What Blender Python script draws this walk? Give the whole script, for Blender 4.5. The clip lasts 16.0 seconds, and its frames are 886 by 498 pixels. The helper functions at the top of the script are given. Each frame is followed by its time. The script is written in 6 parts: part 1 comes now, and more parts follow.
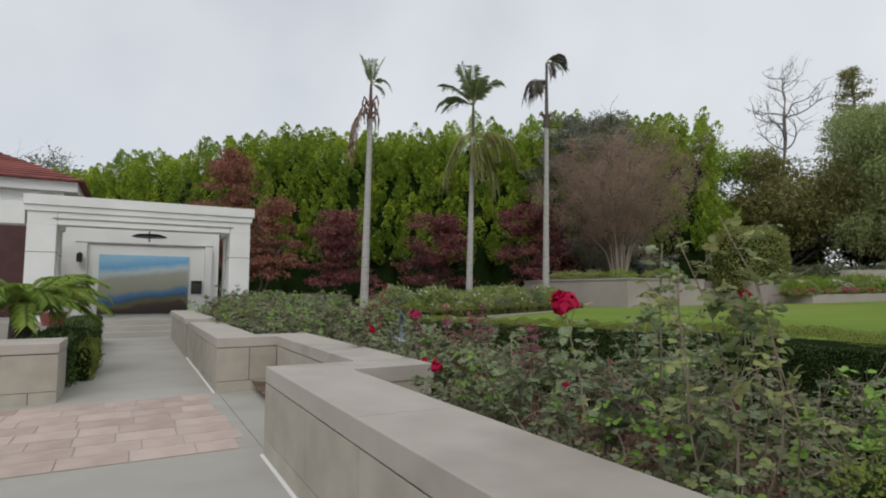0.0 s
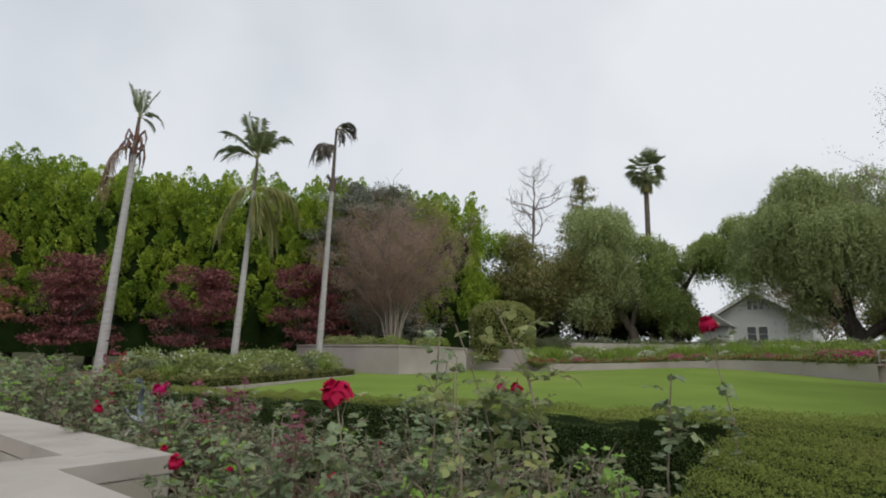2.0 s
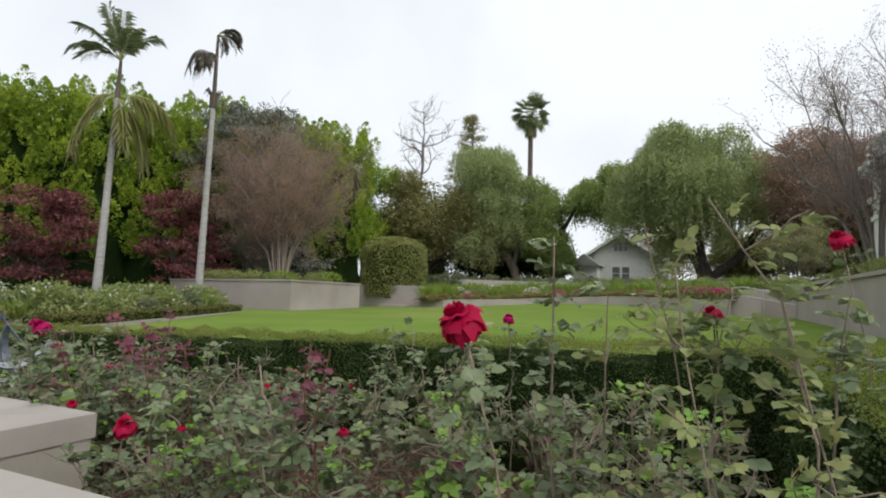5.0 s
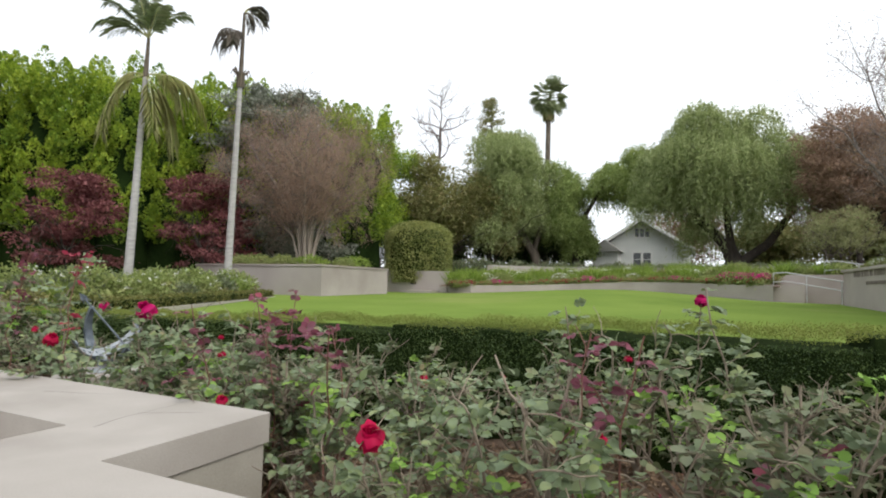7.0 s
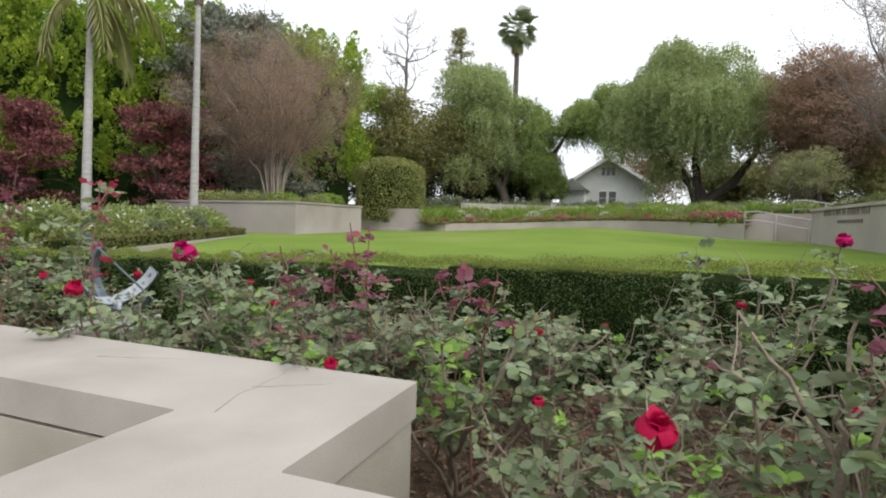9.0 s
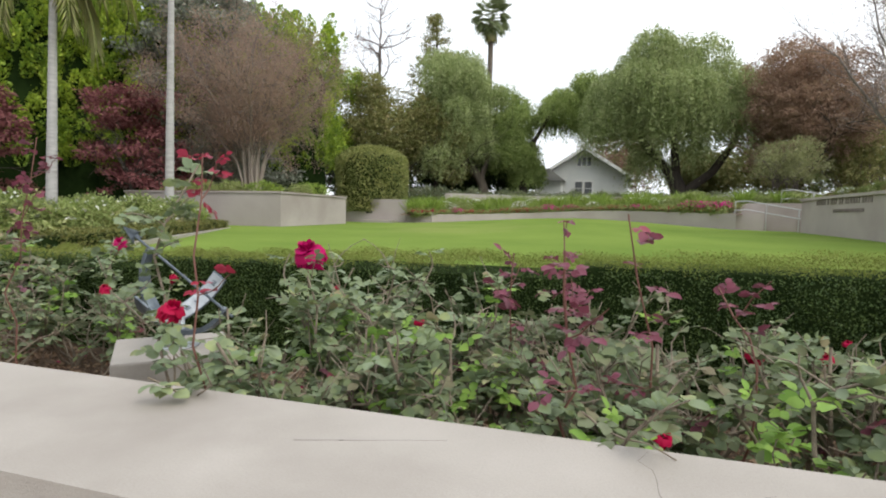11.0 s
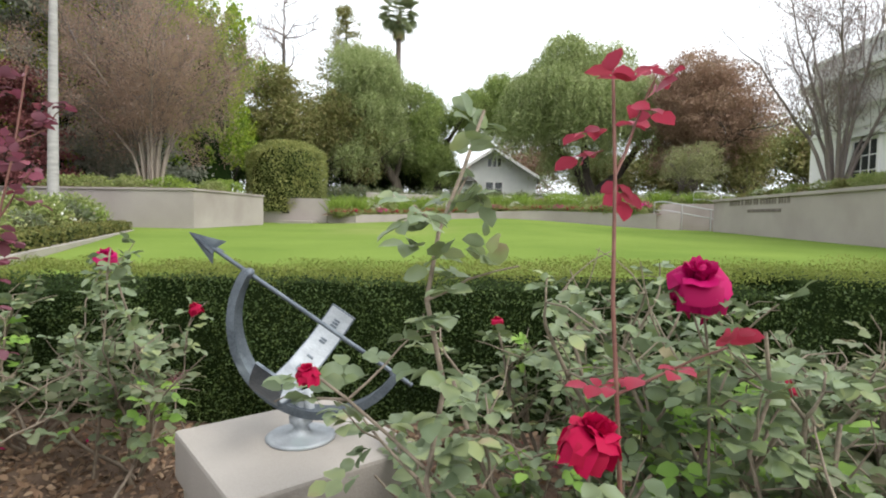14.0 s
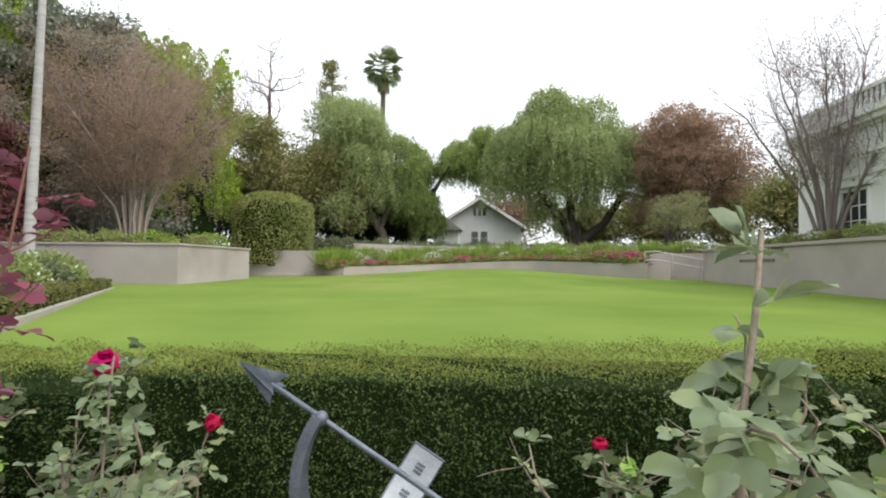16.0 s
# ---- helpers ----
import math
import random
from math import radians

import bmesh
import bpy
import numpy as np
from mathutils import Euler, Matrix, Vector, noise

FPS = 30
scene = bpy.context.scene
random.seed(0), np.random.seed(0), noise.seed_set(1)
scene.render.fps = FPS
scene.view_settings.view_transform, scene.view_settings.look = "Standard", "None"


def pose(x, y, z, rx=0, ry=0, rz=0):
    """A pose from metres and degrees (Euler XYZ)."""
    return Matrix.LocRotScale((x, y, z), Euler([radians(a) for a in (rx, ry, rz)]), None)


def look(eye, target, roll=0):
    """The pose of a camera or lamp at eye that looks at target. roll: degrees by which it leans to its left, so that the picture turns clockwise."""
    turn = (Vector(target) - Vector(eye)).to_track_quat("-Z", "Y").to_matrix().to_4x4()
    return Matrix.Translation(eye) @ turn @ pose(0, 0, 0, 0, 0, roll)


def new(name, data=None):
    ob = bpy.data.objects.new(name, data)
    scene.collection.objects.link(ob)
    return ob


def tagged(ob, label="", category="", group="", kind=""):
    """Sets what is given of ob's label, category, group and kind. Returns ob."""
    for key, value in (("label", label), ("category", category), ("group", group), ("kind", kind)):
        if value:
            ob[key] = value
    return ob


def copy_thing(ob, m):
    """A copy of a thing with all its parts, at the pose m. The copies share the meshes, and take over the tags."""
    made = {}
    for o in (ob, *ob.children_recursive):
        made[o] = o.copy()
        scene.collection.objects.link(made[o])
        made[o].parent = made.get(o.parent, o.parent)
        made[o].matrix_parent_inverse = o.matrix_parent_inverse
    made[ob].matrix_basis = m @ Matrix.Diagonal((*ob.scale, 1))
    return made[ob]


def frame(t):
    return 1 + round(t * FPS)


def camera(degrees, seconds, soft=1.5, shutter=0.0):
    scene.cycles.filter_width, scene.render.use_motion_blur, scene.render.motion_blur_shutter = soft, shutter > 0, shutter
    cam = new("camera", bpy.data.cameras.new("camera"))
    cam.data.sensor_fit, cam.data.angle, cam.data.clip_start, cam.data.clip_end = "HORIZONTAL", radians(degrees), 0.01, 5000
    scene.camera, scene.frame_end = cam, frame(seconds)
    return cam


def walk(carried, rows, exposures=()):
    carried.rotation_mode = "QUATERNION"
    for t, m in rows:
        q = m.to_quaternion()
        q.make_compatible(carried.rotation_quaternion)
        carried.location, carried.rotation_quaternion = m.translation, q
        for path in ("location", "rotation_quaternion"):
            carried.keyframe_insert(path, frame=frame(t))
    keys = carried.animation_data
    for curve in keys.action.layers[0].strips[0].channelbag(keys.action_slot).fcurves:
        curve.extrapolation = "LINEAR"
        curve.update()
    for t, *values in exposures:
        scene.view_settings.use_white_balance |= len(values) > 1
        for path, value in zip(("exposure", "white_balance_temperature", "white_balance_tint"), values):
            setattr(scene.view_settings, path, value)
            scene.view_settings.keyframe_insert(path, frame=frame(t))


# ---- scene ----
cam = camera(78.0, 16.0, soft=2.0)
PATH = [
    (0, (1.979, 0.034, 1.609), (0.239, 1.008, 1.766), 0.1),
    (0.5, (2.044, 0.201, 1.69), (0.392, 1.315, 1.866), 0.1),
    (1, (1.942, 0.26, 1.711), (0.402, 1.513, 1.954), 0.5),
    (1.5, (1.856, 0.231, 1.728), (0.469, 1.635, 2.054), 1.0),
    (2, (1.757, 0.222, 1.737), (0.555, 1.772, 2.126), 1.2),
    (2.5, (1.664, 0.256, 1.723), (0.598, 1.898, 2.134), 1.1),
    (3, (1.555, 0.33, 1.683), (0.589, 2.037, 2.077), 1.1),
    (3.5, (1.351, 0.457, 1.673), (0.468, 2.223, 1.993), 1.2),
    (6, (-0.48, 0.506, 1.578), (-1.31, 2.32, 1.733), 1.2),
    (6.5, (-0.808, 0.535, 1.551), (-1.654, 2.341, 1.7), 1.1),
    (7, (-1.121, 0.566, 1.542), (-1.974, 2.37, 1.67), 1.3),
    (7.5, (-1.403, 0.701, 1.49), (-2.253, 2.51, 1.573), 1.1),
    (8, (-1.659, 0.815, 1.505), (-2.499, 2.63, 1.447), 1.0),
    (8.5, (-1.926, 0.813, 1.518), (-2.725, 2.644, 1.429), 1.0),
    (9, (-2.267, 0.756, 1.511), (-2.974, 2.624, 1.417), 1.4),
    (9.5, (-2.628, 0.783, 1.497), (-3.291, 2.667, 1.389), 1.3),
    (10, (-3.001, 0.905, 1.508), (-3.649, 2.794, 1.393), 1.3),
    (12.5, (-4.918, 1.64, 1.439), (-5.31, 3.597, 1.314), 1.2),
    (13, (-5.198, 1.721, 1.45), (-5.515, 3.693, 1.334), 1.4),
    (13.5, (-5.47, 1.925, 1.418), (-5.716, 3.907, 1.306), 1.2),
    (14, (-5.691, 2.123, 1.442), (-5.902, 4.108, 1.327), 1.1),
    (14.5, (-5.915, 2.221, 1.455), (-6.111, 4.208, 1.346), 1.0),
    (15, (-6.084, 2.266, 1.556), (-6.263, 4.256, 1.474), 1.1),
    (15.5, (-6.15, 2.415, 1.614), (-6.312, 4.409, 1.604), 0.8),
    (16, (-6.174, 2.57, 1.642), (-6.321, 4.564, 1.701), 0.6),
]
walk(cam, [(t, look(eye, target, roll)) for t, eye, target, roll in PATH],
     [(0, -0.47), (1.5, -0.38), (3.5, -0.52), (6, 0.2), (8, 0.28), (10, 0.32), (12.5, 0.45), (14, 0.64), (16, 0.54)])

# ---- sky and sun: a bright overcast day ----
SUN_UP, SUN_TURN = 46, 118
world = bpy.data.worlds.new("sky")
scene.world = world
world.use_nodes = True
wn, wl = world.node_tree.nodes, world.node_tree.links
sky = wn.new("ShaderNodeTexSky")
sky.sky_type, sky.sun_disc = "NISHITA", False
sky.sun_elevation, sky.sun_rotation = radians(SUN_UP), radians(SUN_TURN)
sky_gain = wn.new("ShaderNodeVectorMath")
sky_gain.operation = "SCALE"
sky_gain.inputs["Scale"].default_value = 0.10
cloud_noise = wn.new("ShaderNodeTexNoise")
cloud_noise.inputs["Scale"].default_value, cloud_noise.inputs["Detail"].default_value = 1.6, 4
cloud_mask = wn.new("ShaderNodeValToRGB")
cloud_mask.color_ramp.elements[0].position, cloud_mask.color_ramp.elements[0].color = 0.36, (0.74, 0.74, 0.74, 1)
cloud_mask.color_ramp.elements[1].position, cloud_mask.color_ramp.elements[1].color = 0.62, (1, 1, 1, 1)
cloud_mix = wn.new("ShaderNodeMixRGB")
cloud_mix.inputs[2].default_value = (0.92, 0.955, 1.0, 1)
wl.new(sky.outputs[0], sky_gain.inputs[0])
wl.new(cloud_noise.outputs[0], cloud_mask.inputs[0])
wl.new(cloud_mask.outputs[0], cloud_mix.inputs[0])
wl.new(sky_gain.outputs[0], cloud_mix.inputs[1])
wl.new(cloud_mix.outputs[0], wn["Background"].inputs[0])
wn["Background"].inputs[1].default_value = 1.14
sun_data = bpy.data.lights.new("sun", "SUN")
sun_data.energy, sun_data.angle, sun_data.color = 1.5, radians(30), (1, 0.96, 0.9)
sun = new("sun", sun_data)
sun_way = Vector((math.sin(radians(SUN_TURN)) * math.cos(radians(SUN_UP)), math.cos(radians(SUN_TURN)) * math.cos(radians(SUN_UP)), math.sin(radians(SUN_UP))))
sun.matrix_basis = Matrix.Translation(sun_way * 60) @ sun_way.to_track_quat("Z", "Y").to_matrix().to_4x4()


# ---- helpers of this scene ----
def link(tree, a, b):
    tree.links.new(a, b)


def surface(name, dark, light, rough=0.8, scale=6.0, fine=60.0, bump=0.25, metal=0.0, stain=None, by_piece=0.0, stretch=(1, 1, 1)):
    """Two scales of colour variation, an optional stain colour and fine relief."""
    m = bpy.data.materials.new(name)
    m.use_nodes = True
    t = m.node_tree
    n = t.nodes
    b = n["Principled BSDF"]
    co = n.new("ShaderNodeTexCoord")
    mp = n.new("ShaderNodeMapping")
    mp.inputs["Scale"].default_value = stretch
    link(t, co.outputs["Object"], mp.inputs["Vector"])
    big, small = n.new("ShaderNodeTexNoise"), n.new("ShaderNodeTexNoise")
    for tex, sc, det in ((big, scale, 5), (small, fine, 3)):
        tex.inputs["Scale"].default_value, tex.inputs["Detail"].default_value = sc, det
        link(t, mp.outputs[0], tex.inputs["Vector"])
    add = n.new("ShaderNodeMath")
    add.operation = "MULTIPLY_ADD"
    add.inputs[1].default_value = 0.45
    link(t, small.outputs[0], add.inputs[0])
    half = n.new("ShaderNodeMath")
    half.operation = "MULTIPLY_ADD"
    half.inputs[1].default_value, half.inputs[2].default_value = 0.9, -0.2
    link(t, big.outputs[0], half.inputs[0])
    link(t, half.outputs[0], add.inputs[2])
    last = add.outputs[0]
    if by_piece:
        info = n.new("ShaderNodeObjectInfo")
        pc = n.new("ShaderNodeMath")
        pc.operation = "MULTIPLY_ADD"
        pc.inputs[1].default_value = by_piece
        link(t, info.outputs["Random"], pc.inputs[0])
        link(t, last, pc.inputs[2])
        sub = n.new("ShaderNodeMath")
        sub.operation = "SUBTRACT"
        sub.inputs[1].default_value = by_piece / 2
        link(t, pc.outputs[0], sub.inputs[0])
        last = sub.outputs[0]
    ramp = n.new("ShaderNodeValToRGB")
    e = ramp.color_ramp.elements
    e[0].position, e[0].color = 0.2, (*dark, 1)
    e[1].position, e[1].color = 0.8, (*light, 1)
    link(t, last, ramp.inputs[0])
    out = ramp.outputs[0]
    if stain:
        st = n.new("ShaderNodeTexNoise")
        st.inputs["Scale"].default_value, st.inputs["Detail"].default_value = scale * 0.35, 6
        link(t, mp.outputs[0], st.inputs["Vector"])
        sr = n.new("ShaderNodeValToRGB")
        sr.color_ramp.elements[0].position, sr.color_ramp.elements[1].position = 0.56, 0.72
        link(t, st.outputs[0], sr.inputs[0])
        mx = n.new("ShaderNodeMixRGB")
        mx.inputs[2].default_value = (*stain, 1)
        link(t, sr.outputs[0], mx.inputs[0])
        link(t, out, mx.inputs[1])
        out = mx.outputs[0]
    link(t, out, b.inputs["Base Color"])
    b.inputs["Roughness"].default_value, b.inputs["Metallic"].default_value = rough, metal
    bp = n.new("ShaderNodeBump")
    bp.inputs["Strength"].default_value, bp.inputs["Distance"].default_value = bump, 0.01
    link(t, small.outputs[0], bp.inputs["Height"])
    link(t, bp.outputs[0], b.inputs["Normal"])
    return m


def leafy(name, colours, rough=0.55, through_light=0.25, gloss=0.2, patch=1.3, boost=1.25):
    """Leaf material: each leaf takes its own colour from the ramp, and lets some light through."""
    m = bpy.data.materials.new(name)
    m.use_nodes = True
    t = m.node_tree
    n = t.nodes
    b = n["Principled BSDF"]
    geo = n.new("ShaderNodeNewGeometry")
    ramp = n.new("ShaderNodeValToRGB")
    e = ramp.color_ramp.elements
    while len(e) < len(colours):
        e.new(0.5)
    for i, c in enumerate(colours):
        e[i].position, e[i].color = i / (len(colours) - 1), (*[min(0.85, v * boost) for v in c], 1)
    co = n.new("ShaderNodeTexCoord")
    tex = n.new("ShaderNodeTexNoise")
    tex.inputs["Scale"].default_value, tex.inputs["Detail"].default_value = patch, 2
    link(t, co.outputs["Object"], tex.inputs["Vector"])
    blend = n.new("ShaderNodeMath")
    blend.operation = "MULTIPLY_ADD"
    blend.inputs[1].default_value, blend.inputs[2].default_value = 1.5, -0.55
    link(t, tex.outputs[0], blend.inputs[0])
    both = n.new("ShaderNodeMath")
    both.operation = "MULTIPLY_ADD"
    both.inputs[1].default_value = 0.6
    link(t, geo.outputs["Random Per Island"], both.inputs[0])
    link(t, blend.outputs[0], both.inputs[2])
    link(t, both.outputs[0], ramp.inputs[0])
    link(t, ramp.outputs[0], b.inputs["Base Color"])
    b.inputs["Roughness"].default_value = rough
    b.inputs["Specular IOR Level"].default_value = gloss
    tr = n.new("ShaderNodeBsdfTranslucent")
    link(t, ramp.outputs[0], tr.inputs[0])
    mix = n.new("ShaderNodeMixShader")
    mix.inputs[0].default_value = through_light
    link(t, b.outputs[0], mix.inputs[1])
    link(t, tr.outputs[0], mix.inputs[2])
    link(t, mix.outputs[0], n["Material Output"].inputs[0])
    return m


def thing(name, label, category, group="", at=(0, 0, 0), kind="", turn=0):
    ob = new(name)
    ob.empty_display_size = 0.2
    ob.matrix_basis = pose(*at, 0, 0, turn)
    return tagged(ob, label, category, group, kind)


def hold(name, me, material, parent=None, label=""):
    if material:
        me.materials.append(material)
    ob = new(name, me)
    if parent:
        ob.parent = parent
    if label:
        ob["label"] = label
    return ob


def part(name, bm, material, parent=None, label="", smooth=False):
    me = bpy.data.meshes.new(name)
    bm.to_mesh(me)
    bm.free()
    if smooth:
        me.polygons.foreach_set("use_smooth", [True] * len(me.polygons))
    return hold(name, me, material, parent, label)


def quick(name, verts, faces, smooth=False):
    """A mesh from arrays; all faces have the same number of corners."""
    verts, faces = np.asarray(verts, float), np.asarray(faces, int)
    me = bpy.data.meshes.new(name)
    k = faces.shape[1]
    me.vertices.add(len(verts))
    me.vertices.foreach_set("co", verts.ravel())
    me.loops.add(faces.size)
    me.loops.foreach_set("vertex_index", faces.ravel())
    me.polygons.add(len(faces))
    me.polygons.foreach_set("loop_start", np.arange(0, faces.size, k))
    if smooth:
        me.polygons.foreach_set("use_smooth", np.ones(len(faces), bool))
    me.update(calc_edges=True)
    return me


def slab(x0, x1, y0, y1, z0, z1, bevel=0.0, bm=None):
    bm2 = bmesh.new()
    bmesh.ops.create_cube(bm2, size=1)
    for v in bm2.verts:
        v.co = ((x0 + x1) / 2 + v.co.x * (x1 - x0), (y0 + y1) / 2 + v.co.y * (y1 - y0), (z0 + z1) / 2 + v.co.z * (z1 - z0))
    if bevel:
        bmesh.ops.bevel(bm2, geom=bm2.edges[:], offset=bevel, segments=2, profile=0.6, affect="EDGES")
    if bm is None:
        return bm2
    me = bpy.data.meshes.new("tmp")
    bm2.to_mesh(me)
    bm2.free()
    bm.from_mesh(me)
    bpy.data.meshes.remove(me)
    return bm


def prism(outline, z0, z1, bevel=0.0):
    """An upright solid over a plan outline."""
    bm = bmesh.new()
    f = bm.faces.new([bm.verts.new((x, y, z0)) for x, y in outline])
    top = bmesh.ops.extrude_face_region(bm, geom=[f])
    for v in top["geom"]:
        if isinstance(v, bmesh.types.BMVert):
            v.co.z = z1
    bmesh.ops.recalc_face_normals(bm, faces=bm.faces[:])
    if bevel:
        edges = [e for e in bm.edges if all(v.co.z == z1 for v in e.verts) or e.verts[0].co.z != e.verts[1].co.z]
        bmesh.ops.bevel(bm, geom=edges, offset=bevel, segments=2, profile=0.6, affect="EDGES")
    return bm


def tubes(lines, sides=6):
    """Round tapered tubes along polylines: each line is (points, radii). Returns verts, faces."""
    V, F = [], []
    ang = np.linspace(0, 2 * np.pi, sides, endpoint=False)
    for pts, rad in lines:
        pts = np.asarray(pts, float)
        rad = np.broadcast_to(np.asarray(rad, float), (len(pts),))
        tang = np.gradient(pts, axis=0)
        tang /= np.linalg.norm(tang, axis=1)[:, None] + 1e-9
        ref = np.array([0.0, 0, 1]) if abs(tang[0][2]) < 0.9 else np.array([1.0, 0, 0])
        start = len(V)
        for p, r, d in zip(pts, rad, tang):
            u = np.cross(ref, d)
            u /= np.linalg.norm(u) + 1e-9
            w = np.cross(d, u)
            for a in ang:
                V.append(p + r * (np.cos(a) * u + np.sin(a) * w))
        for i in range(len(pts) - 1):
            for j in range(sides):
                a, b = start + i * sides + j, start + i * sides + (j + 1) % sides
                F.append((a, b, b + sides, a + sides))
    return np.array(V), np.array(F)


def tube_part(name, lines, material, parent, label="", sides=6):
    V, F = tubes(lines, sides)
    return hold(name, quick(name, V, F, True), material, parent, label)


def unit(v):
    return v / (np.linalg.norm(v, axis=-1, keepdims=True) + 1e-9)


def leaves(name, P, T, N, length, width, fold=0.15, oval=True):
    """One mesh of leaves. P base points, T the way each one grows, N its upper side; length and width by leaf."""
    n = len(P)
    T = unit(T)
    S = unit(np.cross(N, T))
    N = np.cross(T, S)
    L = np.broadcast_to(length, (n,))[:, None]
    W = np.broadcast_to(width, (n,))[:, None] / 2
    up = N * W * fold * 2
    if oval:
        V = np.stack([P, P + T * L * 0.14 + S * W * 0.62 + up * 0.6, P + T * L * 0.46 + S * W + up, P + T * L * 0.8 + S * W * 0.66 + up * 0.5, P + T * L - N * L * 0.1,
                      P + T * L * 0.8 - S * W * 0.66 + up * 0.5, P + T * L * 0.46 - S * W + up, P + T * L * 0.14 - S * W * 0.62 + up * 0.6, P + T * L * 0.5 + N * L * 0.03], 1).reshape(-1, 3)
        base = np.arange(n)[:, None] * 9
        F = np.concatenate([base + np.array([q]) for q in ((0, 8, 2, 1), (8, 4, 3, 2), (0, 7, 6, 8), (8, 6, 5, 4))])
    else:
        V = np.stack([P, P + T * L * 0.45 + S * W + up, P + T * L, P + T * L * 0.45 - S * W + up], 1).reshape(-1, 3)
        base = np.arange(n)[:, None] * 4
        F = np.concatenate([base + np.array([[0, 2, 1]]), base + np.array([[0, 3, 2]])])
    return quick(name, V, F)


def sphere_dirs(rng, n):
    return unit(rng.normal(size=(n, 3)))


def crown(name, seed, blobs, clumps, per, spread, size, droop=0.0, slim=0.55, inner=0.2, flat=0.6):
    """A crown of leaves in clumps on and inside a group of ellipsoids (centre, radii)."""
    rng = np.random.default_rng(seed)
    vol = np.array([b[1][0] * b[1][1] + b[1][0] * b[1][2] for b in blobs])
    pick = rng.choice(len(blobs), clumps, p=vol / vol.sum())
    C = np.array([b[0] for b in blobs], float)[pick]
    R = np.array([b[1] for b in blobs], float)[pick]
    D = sphere_dirs(rng, clumps)
    deep = np.where(rng.random(clumps) < inner, rng.uniform(0.25, 0.8, clumps), rng.uniform(0.8, 1.1, clumps))
    centre = C + D * R * deep[:, None]
    scale = spread * rng.uniform(0.6, 1.35, clumps)
    off = rng.normal(size=(clumps, per, 3)) * 0.5 * scale[:, None, None]
    off[..., 2] *= flat
    P = (centre[:, None] + off).reshape(-1, 3)
    out = unit(off.reshape(-1, 3) + np.repeat(D, per, 0) * spread * 0.6)
    T = unit(out + rng.normal(size=P.shape) * 0.6 + np.array([0, 0, -droop]))
    N = unit(rng.normal(size=P.shape) * 0.7 + np.array([0, 0, 1.0]) + out * 0.5)
    L = size * rng.uniform(0.6, 1.3, len(P))
    return leaves(name, P, T, N, L, L * slim, oval=False)


def limbs(seed, base, top, radius, count, reach, levels=2, rise=0.6, wiggle=0.12, lean=(0, 0), sub=3):
    """Trunk and limbs as tapered lines."""
    rng = np.random.default_rng(seed)
    groups = []
    base, top = np.array(base, float), np.array(top, float)
    k = np.linspace(0, 1, 7)[:, None]
    trunk = base + (top - base) * k + rng.normal(size=(7, 3)) * wiggle * np.array([1, 1, 0.2]) * np.sin(k * np.pi)
    groups.append([(trunk, np.linspace(radius, radius * 0.6, 7))])

    def grow(p, d, length, r, level):
        n = 6
        pts = [p]
        for _ in range(n):
            d = unit(d + rng.normal(size=3) * 0.22 + np.array([0, 0, 0.05]))
            pts.append(pts[-1] + d * length / n)
        groups[-1].append((np.array(pts), np.linspace(r, r * 0.35, n + 1)))
        if level > 0:
            for _ in range(sub):
                i = rng.integers(2, n + 1)
                grow(pts[i], unit(d + rng.normal(size=3) * 0.7), length * rng.uniform(0.45, 0.7), r * 0.45, level - 1)

    for i in range(count):
        a = 2 * np.pi * (i + rng.random() * 0.6) / count
        f = rng.uniform(0.75, 1.0)
        groups.append([])
        p = base + (top - base) * f
        grow(p, unit(np.array([np.cos(a), np.sin(a), rise * rng.uniform(0.6, 1.5)])), reach * rng.uniform(0.75, 1.15), radius * 0.5, levels)
    return groups


# ---- materials ----
M_CAP = surface("cast_stone_cap", (0.35, 0.315, 0.275), (0.47, 0.43, 0.385), 0.75, 2.2, 160, 0.2, stain=(0.30, 0.265, 0.23))
M_PANEL = surface("cast_stone_panel", (0.31, 0.285, 0.235), (0.44, 0.405, 0.345), 0.8, 3.0, 120, 0.2, stain=(0.33, 0.30, 0.25), by_piece=0.25)
M_JOINT = surface("wall_joint", (0.12, 0.11, 0.1), (0.2, 0.18, 0.16), 0.9)
M_PATH = surface("path_concrete", (0.31, 0.295, 0.26), (0.41, 0.39, 0.35), 0.75, 0.9, 130, 0.12, stain=(0.42, 0.42, 0.39))
M_PAVER = surface("pink_paver", (0.36, 0.275, 0.235), (0.56, 0.45, 0.395), 0.75, 2.5, 90, 0.2, by_piece=0.38, stain=(0.45, 0.37, 0.32))
M_SOIL = surface("mulch_soil", (0.085, 0.058, 0.042), (0.25, 0.18, 0.135), 0.95, 5, 70, 1.0)
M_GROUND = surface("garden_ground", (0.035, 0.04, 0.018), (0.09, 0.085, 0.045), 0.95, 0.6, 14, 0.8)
M_LAWN = surface("mown_lawn", (0.125, 0.195, 0.036), (0.215, 0.295, 0.062), 1.0, 0.35, 45, 0.9, stain=(0.25, 0.28, 0.085))
M_LAWN.node_tree.nodes["Principled BSDF"].inputs["Specular IOR Level"].default_value = 0.05
M_WHITE = surface("white_stucco", (0.70, 0.70, 0.68), (0.83, 0.83, 0.81), 0.7, 0.8, 60, 0.12, stain=(0.72, 0.72, 0.70))
M_SIDING = surface("white_siding", (0.62, 0.64, 0.62), (0.78, 0.79, 0.77), 0.7, 0.9, 30, 0.15)
